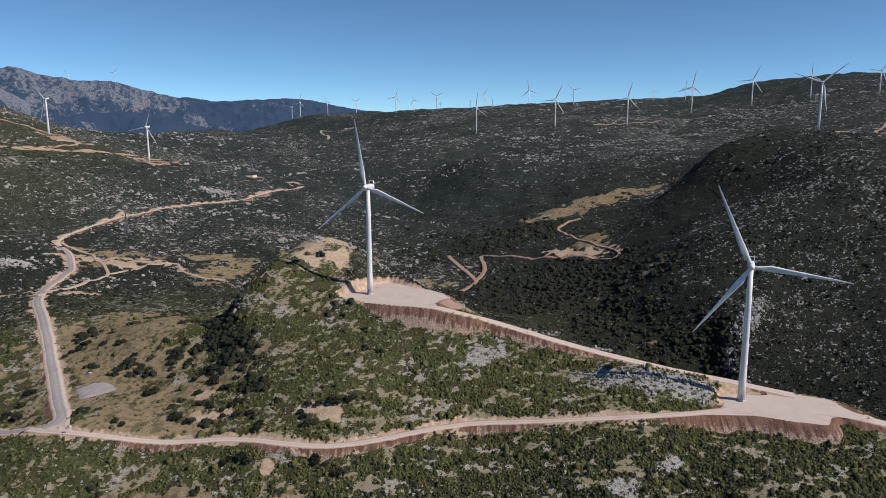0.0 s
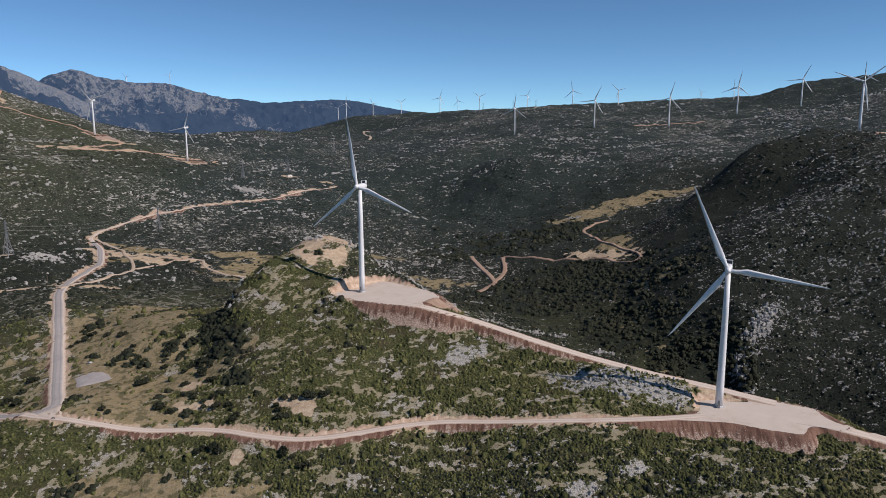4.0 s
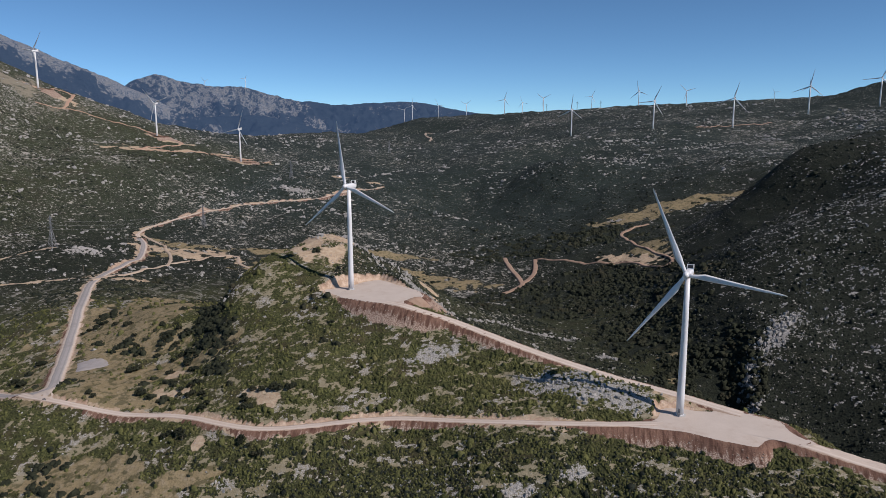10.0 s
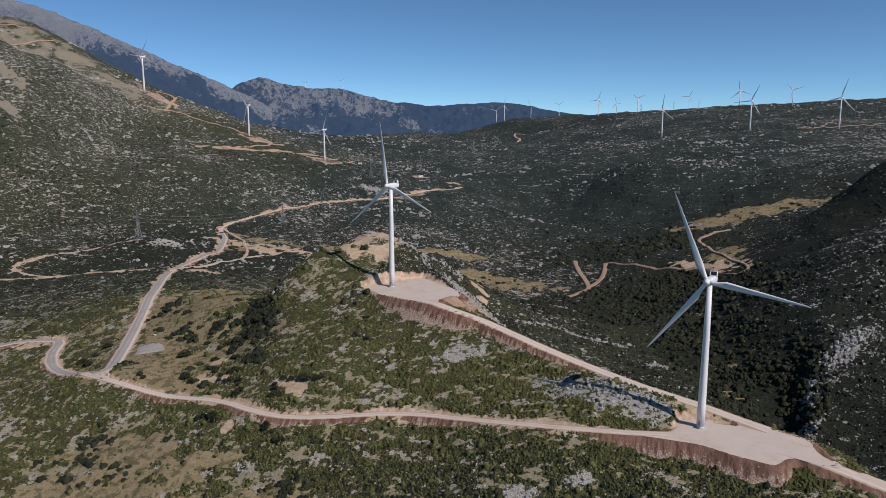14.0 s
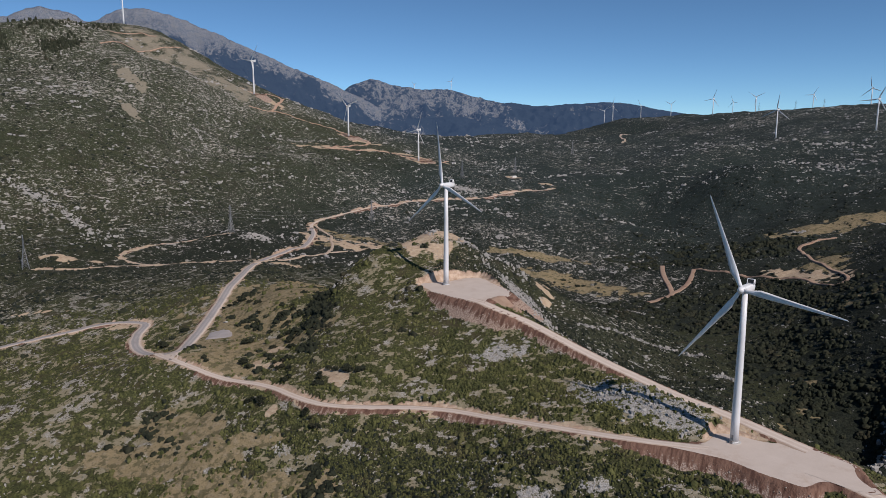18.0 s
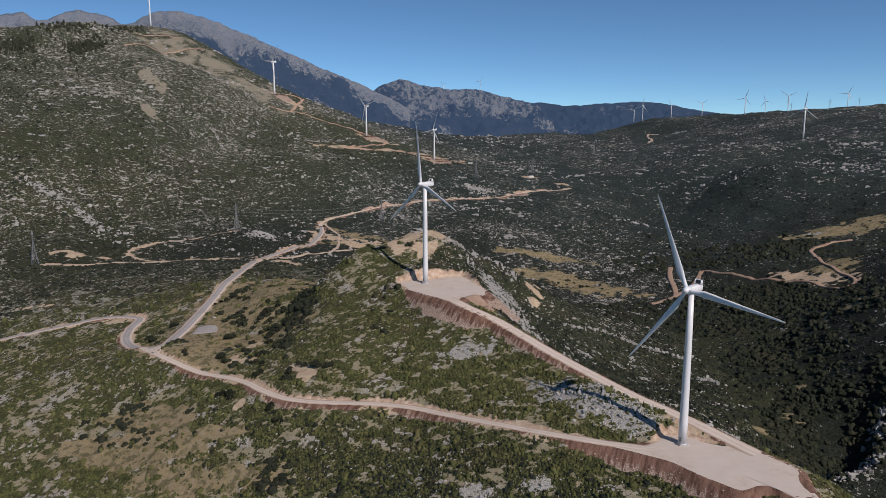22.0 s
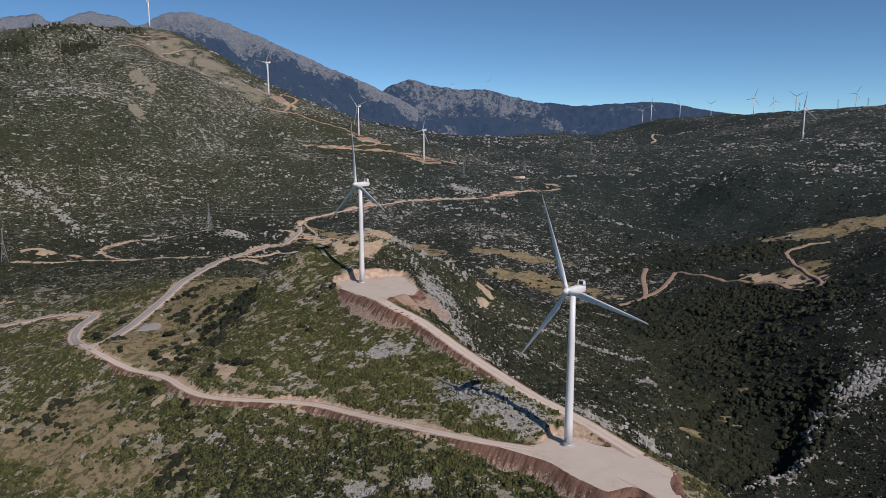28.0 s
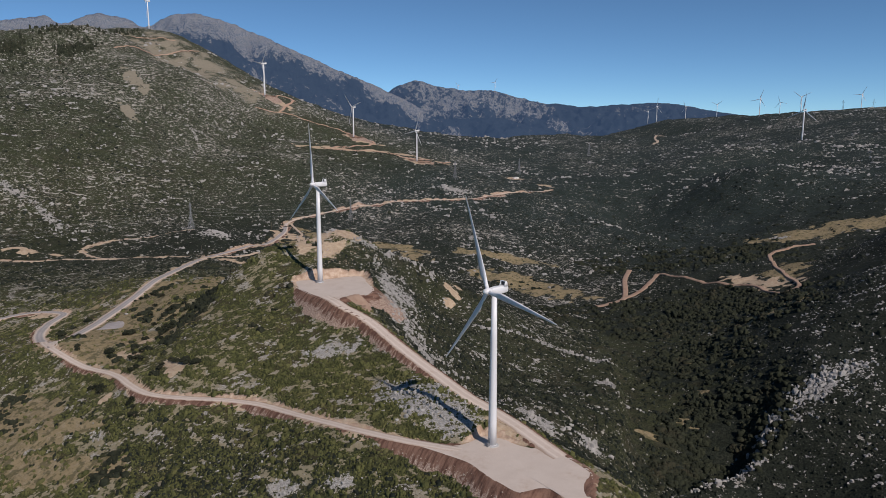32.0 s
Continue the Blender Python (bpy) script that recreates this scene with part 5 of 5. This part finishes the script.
def strew_rocks():
    x, y, r = scatter(90000, 225, 1250, -50, 80)
    g, b, s, w = cover(x, y)
    odd = fbm(x, y, 24.0, 3, 63)
    chance = np.where(s > 0.2, 0.6, 0.0) + np.where(odd > 0.27, 0.26, 0.016) * (g < 0.3)
    chance += np.where(odd > 0.1, 0.14, 0.02) * blots(x, y, [(60, 322, 130, 26, 0)])
    keep = (rng.random(len(x)) < chance) & (w < 0.4)
    x, y, s, r = x[keep], y[keep], s[keep], r[keep]
    z, cut, edge = land(x, y)
    keep = (edge > 1.5) & (np.abs(cut) < 0.5)
    x, y, z, s, r = x[keep], y[keep], z[keep], s[keep], r[keep]
    size = (0.26 + 0.75 * rng.random(len(x)) ** 2.5) * (1 + 0.5 * s) * (0.8 + 0.7 * np.clip((r - 400) / 600, 0, 1))
    ob = blobs("limestone_rocks", x, y, z, size, size * (0.5 + 0.7 * rng.random(len(x))), 4, 0.9, M_ROCK, "broken grey-white limestone outcrops in the scrub", "rocks", 0.5)
    ob.data.polygons.foreach_set("use_smooth", np.zeros(len(ob.data.polygons), bool))


def strew_far_rocks():
    """Pale ledges along the contours of the farther slopes: each a ragged row of blocks."""
    x, y, r = scatter(32000, 850, 3300, -40, 66)
    g, b, s, w = cover(x, y)
    odd = fbm(x, y * 1.2, 120.0, 3, 163, 0.6)
    bands = blots(x, y, [(620, 2010, 380, 130, 5), (900, 2080, 320, 170, 10), (130, 1680, 190, 60, 20), (-420, 1250, 120, 70, 40), (-60, 1330, 170, 30, -15)])
    calm = blots(x, y, [(60, 1330, 190, 100, 0), (-150, 1420, 240, 90, 20), (1400, 2600, 500, 260, 0), (200, 1000, 260, 140, 30)])
    chance = np.where(odd > 0.02, 0.2, 0.04) + 0.55 * bands * (odd > -0.12) - 0.6 * calm
    keep = (rng.random(len(x)) < chance) & (w < 0.4) & (g < 0.3) & (b < 0.3)
    x, y, r = x[keep], y[keep], r[keep]
    lay_ledges(x, y, 0.0, 1.0, 1.5 + 1.9 * rng.random(len(x)) ** 2, "pale limestone ledges flecking the farther slopes")


def lay_ledges(x, y, lean, spread, size, label):
    """Ragged rows of blocks that follow the contours, or, leaning, the fall of the slope."""
    sx, sy = natural(x + 9, y) - natural(x - 9, y), natural(x, y + 9) - natural(x, y - 9)
    along = np.arctan2(sx, -sy) + lean + rng.normal(0, 0.35, len(x))
    r = np.hypot(x - HUB[0], y - HUB[1])
    count = 2 + (5 * rng.random(len(x)) ** 2).astype(int)
    k = np.repeat(np.arange(len(x)), count)
    far = 0.62 + 0.5 * r[k] / 1000
    step = rng.normal(0, 1, len(k)) * (1.6 + 0.9 * count[k]) * far * spread
    over = rng.normal(0, 0.9, len(k)) * spread
    X, Y = x[k] + step * np.cos(along[k]) - over * np.sin(along[k]), y[k] + step * np.sin(along[k]) + over * np.cos(along[k])
    z, cut, edge = land(X, Y)
    keep = (edge > 3) & off_tracks(X, Y, 2.0)
    S = (size[k] * (0.35 + 0.65 * rng.random(len(k))) * far)[keep]
    ob = blobs("limestone_rocks", X[keep], Y[keep], z[keep], S, S * (0.35 + 0.6 * rng.random(len(S))), 4, 0.95, M_ROCK, label, "rocks", 0.5)
    ob.data.polygons.foreach_set("use_smooth", np.zeros(len(ob.data.polygons), bool))


def strew_slope_rocks():
    """Outcrops on the hill east of the ravine and on the flank below the crest road."""
    x, y = rng.uniform(255, 640, 9000), rng.uniform(470, 1050, 9000)
    g, b, s, w = cover(x, y)
    inside = blots(x, y, [(360, 640, 105, 72, 55), (450, 820, 200, 110, 55)])
    keep = (rng.random(len(x)) < inside * np.where(fbm(x, y, 34.0, 3, 171) > -0.03, 0.62, 0.12)) & (w < 0.4)
    lay_ledges(x[keep], y[keep], 1.2, 0.55, 0.75 + 1.1 * rng.random(keep.sum()) ** 2, "grey-white limestone outcrops on the hill beyond the ravine")
    x, y = rng.uniform(-60, 240, 3400), rng.uniform(430, 760, 3400)
    g, b, s, w = cover(x, y)
    back = behind(x, y)
    keep = (back > 2) & (w < 0.3) & (rng.random(len(x)) < np.where(fbm(x, y, 30.0, 3, 172) > 0.02, 0.42, 0.04) * np.clip(1.15 - back / 190, 0.15, 1))
    lay_ledges(x[keep], y[keep], 0.5, 0.7, 0.8 + 1.3 * rng.random(keep.sum()) ** 2, "white limestone slabs on the flank below the crest road")


def tip_rubble():
    """Loose stones on the banks of the two large pads and the road above them."""
    x = np.concatenate([rng.uniform(60, 250, 26000), rng.uniform(-90, 80, 26000)])
    y = np.concatenate([rng.uniform(325, 420, 26000), rng.uniform(430, 545, 26000)])
    z, cut, edge = land(x, y)
    keep = (np.abs(cut) > 0.35) & (edge > 2.6) & (rng.random(len(x)) < (0.01 + 0.05 * edge) * np.clip(1 + 2.2 * fbm(x, y, 8.0, 3, 167), 0, 2))
    x, y, z = x[keep], y[keep], z[keep]
    size = 0.08 + 0.42 * rng.random(len(x)) ** 4
    kx, ky = rng.normal(-96, 17, 1500), rng.normal(560, 17, 1500)
    lumps = fbm(kx, ky, 7.0, 3, 169) > 0.05
    x, y = np.concatenate([x, kx[lumps]]), np.concatenate([y, ky[lumps]])
    z = np.concatenate([z, land(kx[lumps], ky[lumps])[0]])
    size = np.concatenate([size, 0.2 + 0.6 * rng.random(lumps.sum()) ** 2])
    ob = blobs("rubble", x, y, z, size, size * 0.8, 4, 0.9, M_RUBBLE, "loose pale stones on the earth banks and the bald knoll", "rubble", 0.4)
    ob.data.polygons.foreach_set("use_smooth", np.zeros(len(ob.data.polygons), bool))


# lines of crags: spread to either side, size, number, plan points
CRAGS = [(4.5, 1.7, 500, [(240, 536), (250, 560), (260, 580), (267, 602), (270, 628), (283, 645), (298, 659), (322, 687)]),
         (6, 1.4, 130, [(10, 512), (41, 503), (71, 494), (104, 474), (141, 458)]),
         (2.2, 1.5, 120, [(20, 622), (31, 636), (48, 671), (83, 685), (123, 696)]),
         (2.0, 1.3, 46, [(130, 488), (141, 482), (157, 471), (168, 462)]), (2.5, 2.0, 26, [(180, 492), (188, 477)]), (2.5, 1.2, 30, [(140, 630), (152, 618)]),
         (4, 1.2, 110, [(-76, 582), (-40, 565), (5, 543), (30, 515), (48, 487), (75, 470)]), (3, 1.3, 36, [(-24, 858), (34, 871)]), (7, 1.9, 90, [(10, 1278), (-80, 1338), (-180, 1380), (-270, 1400)]),
         (3.2, 1.7, 170, [(-142, 562), (-151, 542), (-156, 522), (-156, 502), (-148, 482)]),
         (5, 1.7, 110, [(-72, 575), (-69, 590), (-66, 642), (-51, 640), (-40, 660)]),
         (11, 1.0, 240, [(95, 398), (112, 399), (132, 394), (150, 388)]),
         (26, 1.1, 110, [(300, 600), (330, 640), (350, 700)]),
         (48, 0.85, 320, [(290, 580), (350, 690), (420, 800)]),
         (10, 0.6, 150, [(20, 322), (60, 318), (100, 322), (150, 326)]),
         (8, 0.6, 60, [(-205, 272), (-211, 240)]),
         (5.5, 1.3, 210, [(-755, 580), (-700, 590), (-665, 598), (-625, 597), (-592, 590)]), (2.5, 1.5, 60, [(-862, 998), (-840, 997), (-802, 979)])]


def raise_crags():
    X, Y, S = [], [], []
    for spread, size, count, pts in CRAGS:
        line = smooth_line(pts, 0.7)
        k = rng.integers(0, len(line), count)
        X.append(line[k, 0] + rng.normal(0, spread, count))
        Y.append(line[k, 1] + rng.normal(0, spread, count))
        S.append(size * (0.35 + 0.9 * rng.random(count) ** 2))
    x, y, size = np.concatenate(X), np.concatenate(Y), np.concatenate(S)
    z, cut, edge = land(x, y)
    keep = edge > 2
    x, y, z, size = x[keep], y[keep], z[keep], size[keep]
    ob = blobs("limestone_crags", x, y, z, size, size * (0.6 + 1.0 * rng.random(len(x))), 6, 0.95, M_ROCK, "jagged grey-white limestone crags along ravine, ridge and hillside", "rocks", 0.6)
    ob.data.polygons.foreach_set("use_smooth", np.zeros(len(ob.data.polygons), bool))


def boulder_meshes():
    """Four angular boulders, about a metre in radius, to be shared."""
    out = []
    for k in range(4):
        bm = bmesh.new()
        bmesh.ops.create_icosphere(bm, subdivisions=1, radius=1.0)
        for v in bm.verts:
            v.co *= 0.75 + 0.5 * rng.random()
            v.co.z *= 0.8
        me = bpy.data.meshes.new("boulder")
        bm.to_mesh(me)
        bm.free()
        me.materials.append(M_ROCK)
        out.append(me)
    return out


BOULDERS = boulder_meshes()


def raise_outcrop(px, py, spread, size, count, label):
    root = new("limestone_outcrop")
    z0 = land(np.array([float(px)]), np.array([float(py)]))[0][0]
    root.location = (px, py, z0)
    x, y = rng.normal(0, spread, count), rng.normal(0, spread * 0.7, count)
    z = land(px + x, py + y)[0] - z0
    s = size * (0.45 + 0.9 * rng.random(count) ** 2)
    for k in range(count):
        ob = new("boulder", BOULDERS[k % 4])
        ob.parent = root
        ob.location = (x[k], y[k], z[k] + 0.15 * s[k])
        ob.rotation_euler = (0.5 * rng.random(), 0.5 * rng.random(), 6.28 * rng.random())
        ob.scale = (s[k] * 1.3, s[k], s[k] * (0.6 + 0.6 * rng.random()))
    return tagged(root, label, "rock outcrop", "rock outcrops")


OUTCROPS = [(-239, 447, 0.5, 1.5, 3, "single bright boulder on the dry grass beside the road"), (-104, 571, 5, 1.5, 16, "broken pale rock along the top of the bald knoll"), (-251, 1084, 5, 3.0, 22, "pale limestone knob rising from the dark scrub"),
            (-457, 731, 8, 2.4, 70, "bright white limestone slabs below a pylon"),
            (-422, 1292, 13, 2.8, 60, "broken white limestone ledge above the valley road"),
            (178, 486, 6, 1.6, 20, "grey limestone knob on the flank above the ravine"),
            (190, 1255, 7, 2.4, 26, "pale limestone boulders at the edge of the valley meadow")]

def grow_pines():
    """Dark conifers near the western hilltop."""
    spots = [(-1241, 855, 16, 130), (-1180, 952, 14, 110), (-1180, 986, 9, 60), (-1290, 950, 20, 26), (-1245, 1025, 20, 34), (-1258, 972, 14, 26), (-1370, 1200, 16, 30), (-1388, 1244, 10, 14), (-1180, 900, 50, 26)]
    x = np.concatenate([rng.normal(cx, w, k) for cx, cy, w, k in spots])
    y = np.concatenate([rng.normal(cy, w * 1.5, k) for cx, cy, w, k in spots])
    z = land(x, y)[0]
    size = 1.5 + 1.5 * rng.random(len(x))
    blobs("pine_stand", x, y, z, size, size * (2.0 + rng.random(len(x))), 6, 0.5, M_OAK, "dark conifers scattered near the hilltop", "trees", 0.2)


grow_scrub()
grow_oaks()
plant_oaks()
strew_rocks()
strew_far_rocks()
strew_slope_rocks()
tip_rubble()
raise_crags()
for place in OUTCROPS:
    raise_outcrop(*place)
grow_pines()


# ---- power line ----
ARMS = [(24.0, 5.2), (29.0, 4.6), (34.0, 4.0)]


def build_pylon():
    root = new("power_pylon")
    half = lambda z: 3.6 - 3.05 * min(z, 24.0) / 24.0 if z < 24 else 0.55 - 0.012 * (z - 24)
    for sx, sy in ((1, 1), (-1, 1), (-1, -1), (1, -1)):
        bm = bmesh.new()
        for z0, z1 in ((-1.5, 24.0), (24.0, 38.0)):
            beam(bm, (sx * half(z0), sy * half(z0), z0), (sx * half(z1), sy * half(z1), z1), 0.16)
        part("leg", bm, M_STEEL, root)
    levels = [0, 6, 11.5, 16.5, 20.5, 24, 27, 30, 33, 36, 38]
    for axis in range(4):
        bm = bmesh.new()
        for z0, z1 in zip(levels, levels[1:]):
            a, b = half(z0), half(z1)
            for s in (1, -1):
                p = [(s * a, a, z0), (-s * b, b, z1), (-b, b, z1), (b, b, z1)]
                q = [Matrix.Rotation(radians(90 * axis), 3, "Z") @ Vector(v) for v in p]
                beam(bm, q[0], q[1], 0.09)
            beam(bm, q[2], q[3], 0.08)
        part("bracing", bm, M_STEEL, root)
    for z, w in ARMS:
        for s in (1, -1):
            bm = bmesh.new()
            for y in (0.5, -0.5):
                beam(bm, (s * 0.5, y, z), (s * w, 0, z + 0.2), 0.1)
                beam(bm, (s * 0.5, y, z + 1.8), (s * w, 0, z + 0.2), 0.08)
            arm = part("cross_arm", bm, M_STEEL, root)
            part("insulator", loft([[(c[0] * 0.14 + s * w, c[1] * 0.14, c[2]) for c in circle(1.0, zz, 6)] for zz in (z - 1.6, z + 0.2)]), M_DARK, arm, "dark hanging insulator string")
    return root


# x, y of each pylon, along the line
PYLONS = [(-760, 60), (-571, 481), (-480, 704), (-474, 1033), (-450, 1343), (-445, 1631), (-430, 2050)]
pylon = None
STANDS = []
for k, (x, y) in enumerate(PYLONS):
    zz = land(np.array([float(x)]), np.array([float(y)]))[0][0]
    a, b = PYLONS[max(k - 1, 0)], PYLONS[min(k + 1, len(PYLONS) - 1)]
    turn = math.atan2(b[1] - a[1], b[0] - a[0]) - math.pi / 2
    m = Matrix.Translation((x, y, zz)) @ Matrix.Rotation(turn, 4, "Z")
    STANDS.append(m)
    if pylon is None:
        pylon = build_pylon()
        pylon.matrix_basis = m
        tagged(pylon, "tall grey steel lattice power pylon among scrub", "pylon", "power pylons")
    else:
        copy_thing(pylon, m)
for m0, m1 in zip(STANDS, STANDS[1:]):
    for z, w in ARMS:
        for s in (1, -1):
            a, b = m0 @ Vector((s * w, 0, z - 1.6)), m1 @ Vector((s * w, 0, z - 1.6))
            pts = [a.lerp(b, t / 14) - Vector((0, 0, 9.0 * 4 * (t / 14) * (1 - t / 14) * ((b - a).length / 330) ** 2)) for t in range(15)]
            side = (b - a).cross(Vector((0, 0, 1))).normalized() * 0.04
            up = Vector((0, 0, 0.04))
            bm = loft([[p + side, p + up, p - side, p - up] for p in pts])
            me = bpy.data.meshes.new("power_cable")
            bm.to_mesh(me)
            bm.free()
            me.materials.append(M_CABLE)
            tagged(new("power_cable", me), "thin sagging cable between two steel pylons", "cable", "power cables")


# ---- small things by the roads ----
def build_pole():
    root = new("utility_pole")
    part("post", loft([circle(0.2, -1.0, 8), circle(0.13, 10.5, 8)]), M_WOOD, root)
    part("crossbar", slab(-0.9, 0.9, -0.07, 0.07, 9.7, 9.85), M_WOOD, root)
    for x in (-0.8, 0, 0.8):
        part("insulator", loft([circle(0.06, 0, 6), circle(0.07, 0.12, 6), circle(0.04, 0.3, 6)]), M_DARK, root).location = (x, 0, 9.85 if x else 10.5)
    return root


pole = None
for x, y in ((-418, 402), (-344, 452), (-287, 455), (-322, 506), (-414, 668), (-498, 868)):
    zz = land(np.array([float(x)]), np.array([float(y)]))[0][0]
    if pole is None:
        pole = build_pole()
        pole.location = (x, y, zz)
        tagged(pole, "weathered wooden utility pole beside the road", "pole", "utility poles")
    else:
        copy_thing(pole, Matrix.Translation((x, y, zz)))


def build_hut(x, y, turn, long, wide, tall, label):
    zz = land(np.array([float(x)]), np.array([float(y)]))[0][0]
    root = new("hut")
    root.matrix_basis = pose(x, y, zz - 0.3, 0, 0, turn)
    part("wall", slab(-long / 2, long / 2, -wide / 2, wide / 2, 0, tall, 0.04), M_PLASTER, root)
    part("roof", loft([[(-long / 2 - 0.3, -wide / 2 - 0.3, tall), (long / 2 + 0.3, -wide / 2 - 0.3, tall), (long / 2 + 0.3, wide / 2 + 0.3, tall), (-long / 2 - 0.3, wide / 2 + 0.3, tall)],
                       [(-long / 2, -0.2, tall + 1.0), (long / 2, -0.2, tall + 1.0), (long / 2, 0.2, tall + 1.0), (-long / 2, 0.2, tall + 1.0)]]), M_CONCRETE, root)
    part("door", slab(-0.6, 0.6, -wide / 2 - 0.06, -wide / 2 + 0.02, 0.3, 2.3), M_STEEL, root)
    part("window", slab(long / 4, long / 4 + 1.0, -wide / 2 - 0.05, -wide / 2 + 0.02, 1.2, 2.2), M_DARK, root)
    return tagged(root, label, "hut")


build_hut(-548, 1500, 15, 9, 5, 3.2, "small white plastered hut beside the turbine track")
build_hut(-428, 1580, 60, 12, 8, 3.5, "small pale building on a bare shelf of the slope")


def drape(name, poly, mat, label, category):
    """A thin patch that follows the ground inside an outline."""
    edge = smooth_line(poly + [poly[0]], 2.5)[:-1]
    c = np.mean(edge, 0)
    rings = [c + (edge - c) * f * (1 + (0.32 * fbm(edge[:, :1], edge[:, 1:], 5.0, 3, 95) if f == 1 else 0)) for f in (1.0, 0.75, 0.5, 0.25)]
    xy = np.vstack(rings + [c[None]])
    z = land(xy[:, 0].copy(), xy[:, 1].copy())[0] + 0.45
    z[:len(edge)] -= 0.8
    n = len(edge)
    j = np.arange(n)
    k = (j + 1) % n
    f = [np.column_stack([r * n + j, r * n + k, (r + 1) * n + k]) for r in range(3)] + [np.column_stack([r * n + j, (r + 1) * n + k, (r + 1) * n + j]) for r in range(3)]
    f += [np.column_stack([3 * n + j, 3 * n + k, np.full(n, 4 * n)])]
    return tagged(mesh_object(name, np.column_stack([xy, z]), np.vstack(f), mat, True), label, category, kind="structure")


drape("pavement", APRON, M_LOT, "old grey concrete apron beside the asphalt road", "pavement")
drape("pavement", FLARE, M_DIRT, "worn gravel mouth of the dirt road at the asphalt", "pavement")
drape("pavement", [(232, 352), (240, 358), (256, 361), (290, 348), (285, 332), (256, 343)], M_DIRT, "wide gravel shoulder of the dirt road beyond the pad", "pavement")


def build_heap(x, y, long, wide, tall, turn, label):
    n, m = 26, 18
    u, v = np.meshgrid(np.linspace(-1.15, 1.15, n), np.linspace(-1.15, 1.15, m))
    d = np.hypot(u, v)
    h = tall * np.clip(1 - d ** 1.6, -0.3, 1) * (1 + 0.7 * fbm(u * 3 + x, v * 3 + y, 1.0, 3, 99))
    c, s = math.cos(radians(turn)), math.sin(radians(turn))
    px, py = u * long / 2, v * wide / 2
    gx, gy = (x + c * px - s * py).ravel(), (y + s * px + c * py).ravel()
    verts = np.column_stack([gx, gy, land(gx, gy)[0] + h.ravel()])
    i, j = np.arange(m - 1)[:, None] * n, np.arange(n - 1)[None]
    faces = np.stack([i + j, i + j + 1, i + n + j + 1, i + n + j], -1).reshape(-1, 4)
    return tagged(mesh_object("spoil_heap", verts, faces, M_TRACK, True), label, "earth heap")


build_heap(5, 479, 20, 8, 2.2, 17, "reddish heap of dug earth at the edge of the pad")
build_heap(17, 474, 14, 8, 1.8, -25, "reddish heap of dug earth beside the dirt road")

for x, y in ((-12, 3340), (128, 3330), (232, 3310)):
    zz = land(np.array([float(x)]), np.array([float(y)]))[0][0]
    copy_thing(pylon, Matrix.Translation((x, y, zz)))


def build_motorcycle(x, y, turn):
    """A small parked motorcycle on its side stand."""
    zz = land(np.array([float(x)]), np.array([float(y)]))[0][0] + 0.1
    root = new("motorcycle")
    root.matrix_basis = pose(x, y, zz, 0, 8, turn)
    for s in (-0.72, 0.72):
        ring = [Vector((s + 0.31 * math.cos(a), 0, 0.31 + 0.31 * math.sin(a))) for a in np.linspace(0, 2 * math.pi, 17)[:-1]]
        out = loft([[(p.x, -0.06, p.z) for p in ring], [(s + (p.x - s) * 1.08, 0, 0.31 + (p.z - 0.31) * 1.08) for p in ring], [(p.x, 0.06, p.z) for p in ring]])
        part("wheel", out, M_DARK, root)
    part("engine", slab(-0.3, 0.3, -0.16, 0.16, 0.25, 0.62, 0.05), M_STEEL, root)
    part("fuel_tank", slab(-0.05, 0.42, -0.15, 0.15, 0.64, 0.92, 0.08), M_DARK, root)
    part("seat", slab(-0.75, -0.05, -0.14, 0.14, 0.68, 0.82, 0.05), M_DARK, root)
    part("handlebar", slab(0.46, 0.52, -0.38, 0.38, 1.0, 1.05), M_STEEL, root)
    part("fork", slab(0.5, 0.74, -0.09, 0.09, 0.3, 1.0), M_STEEL, root)
    return tagged(root, "small dark motorcycle parked on the dirt by the junction", "motorcycle")


build_motorcycle(-211, 363.5, 15)
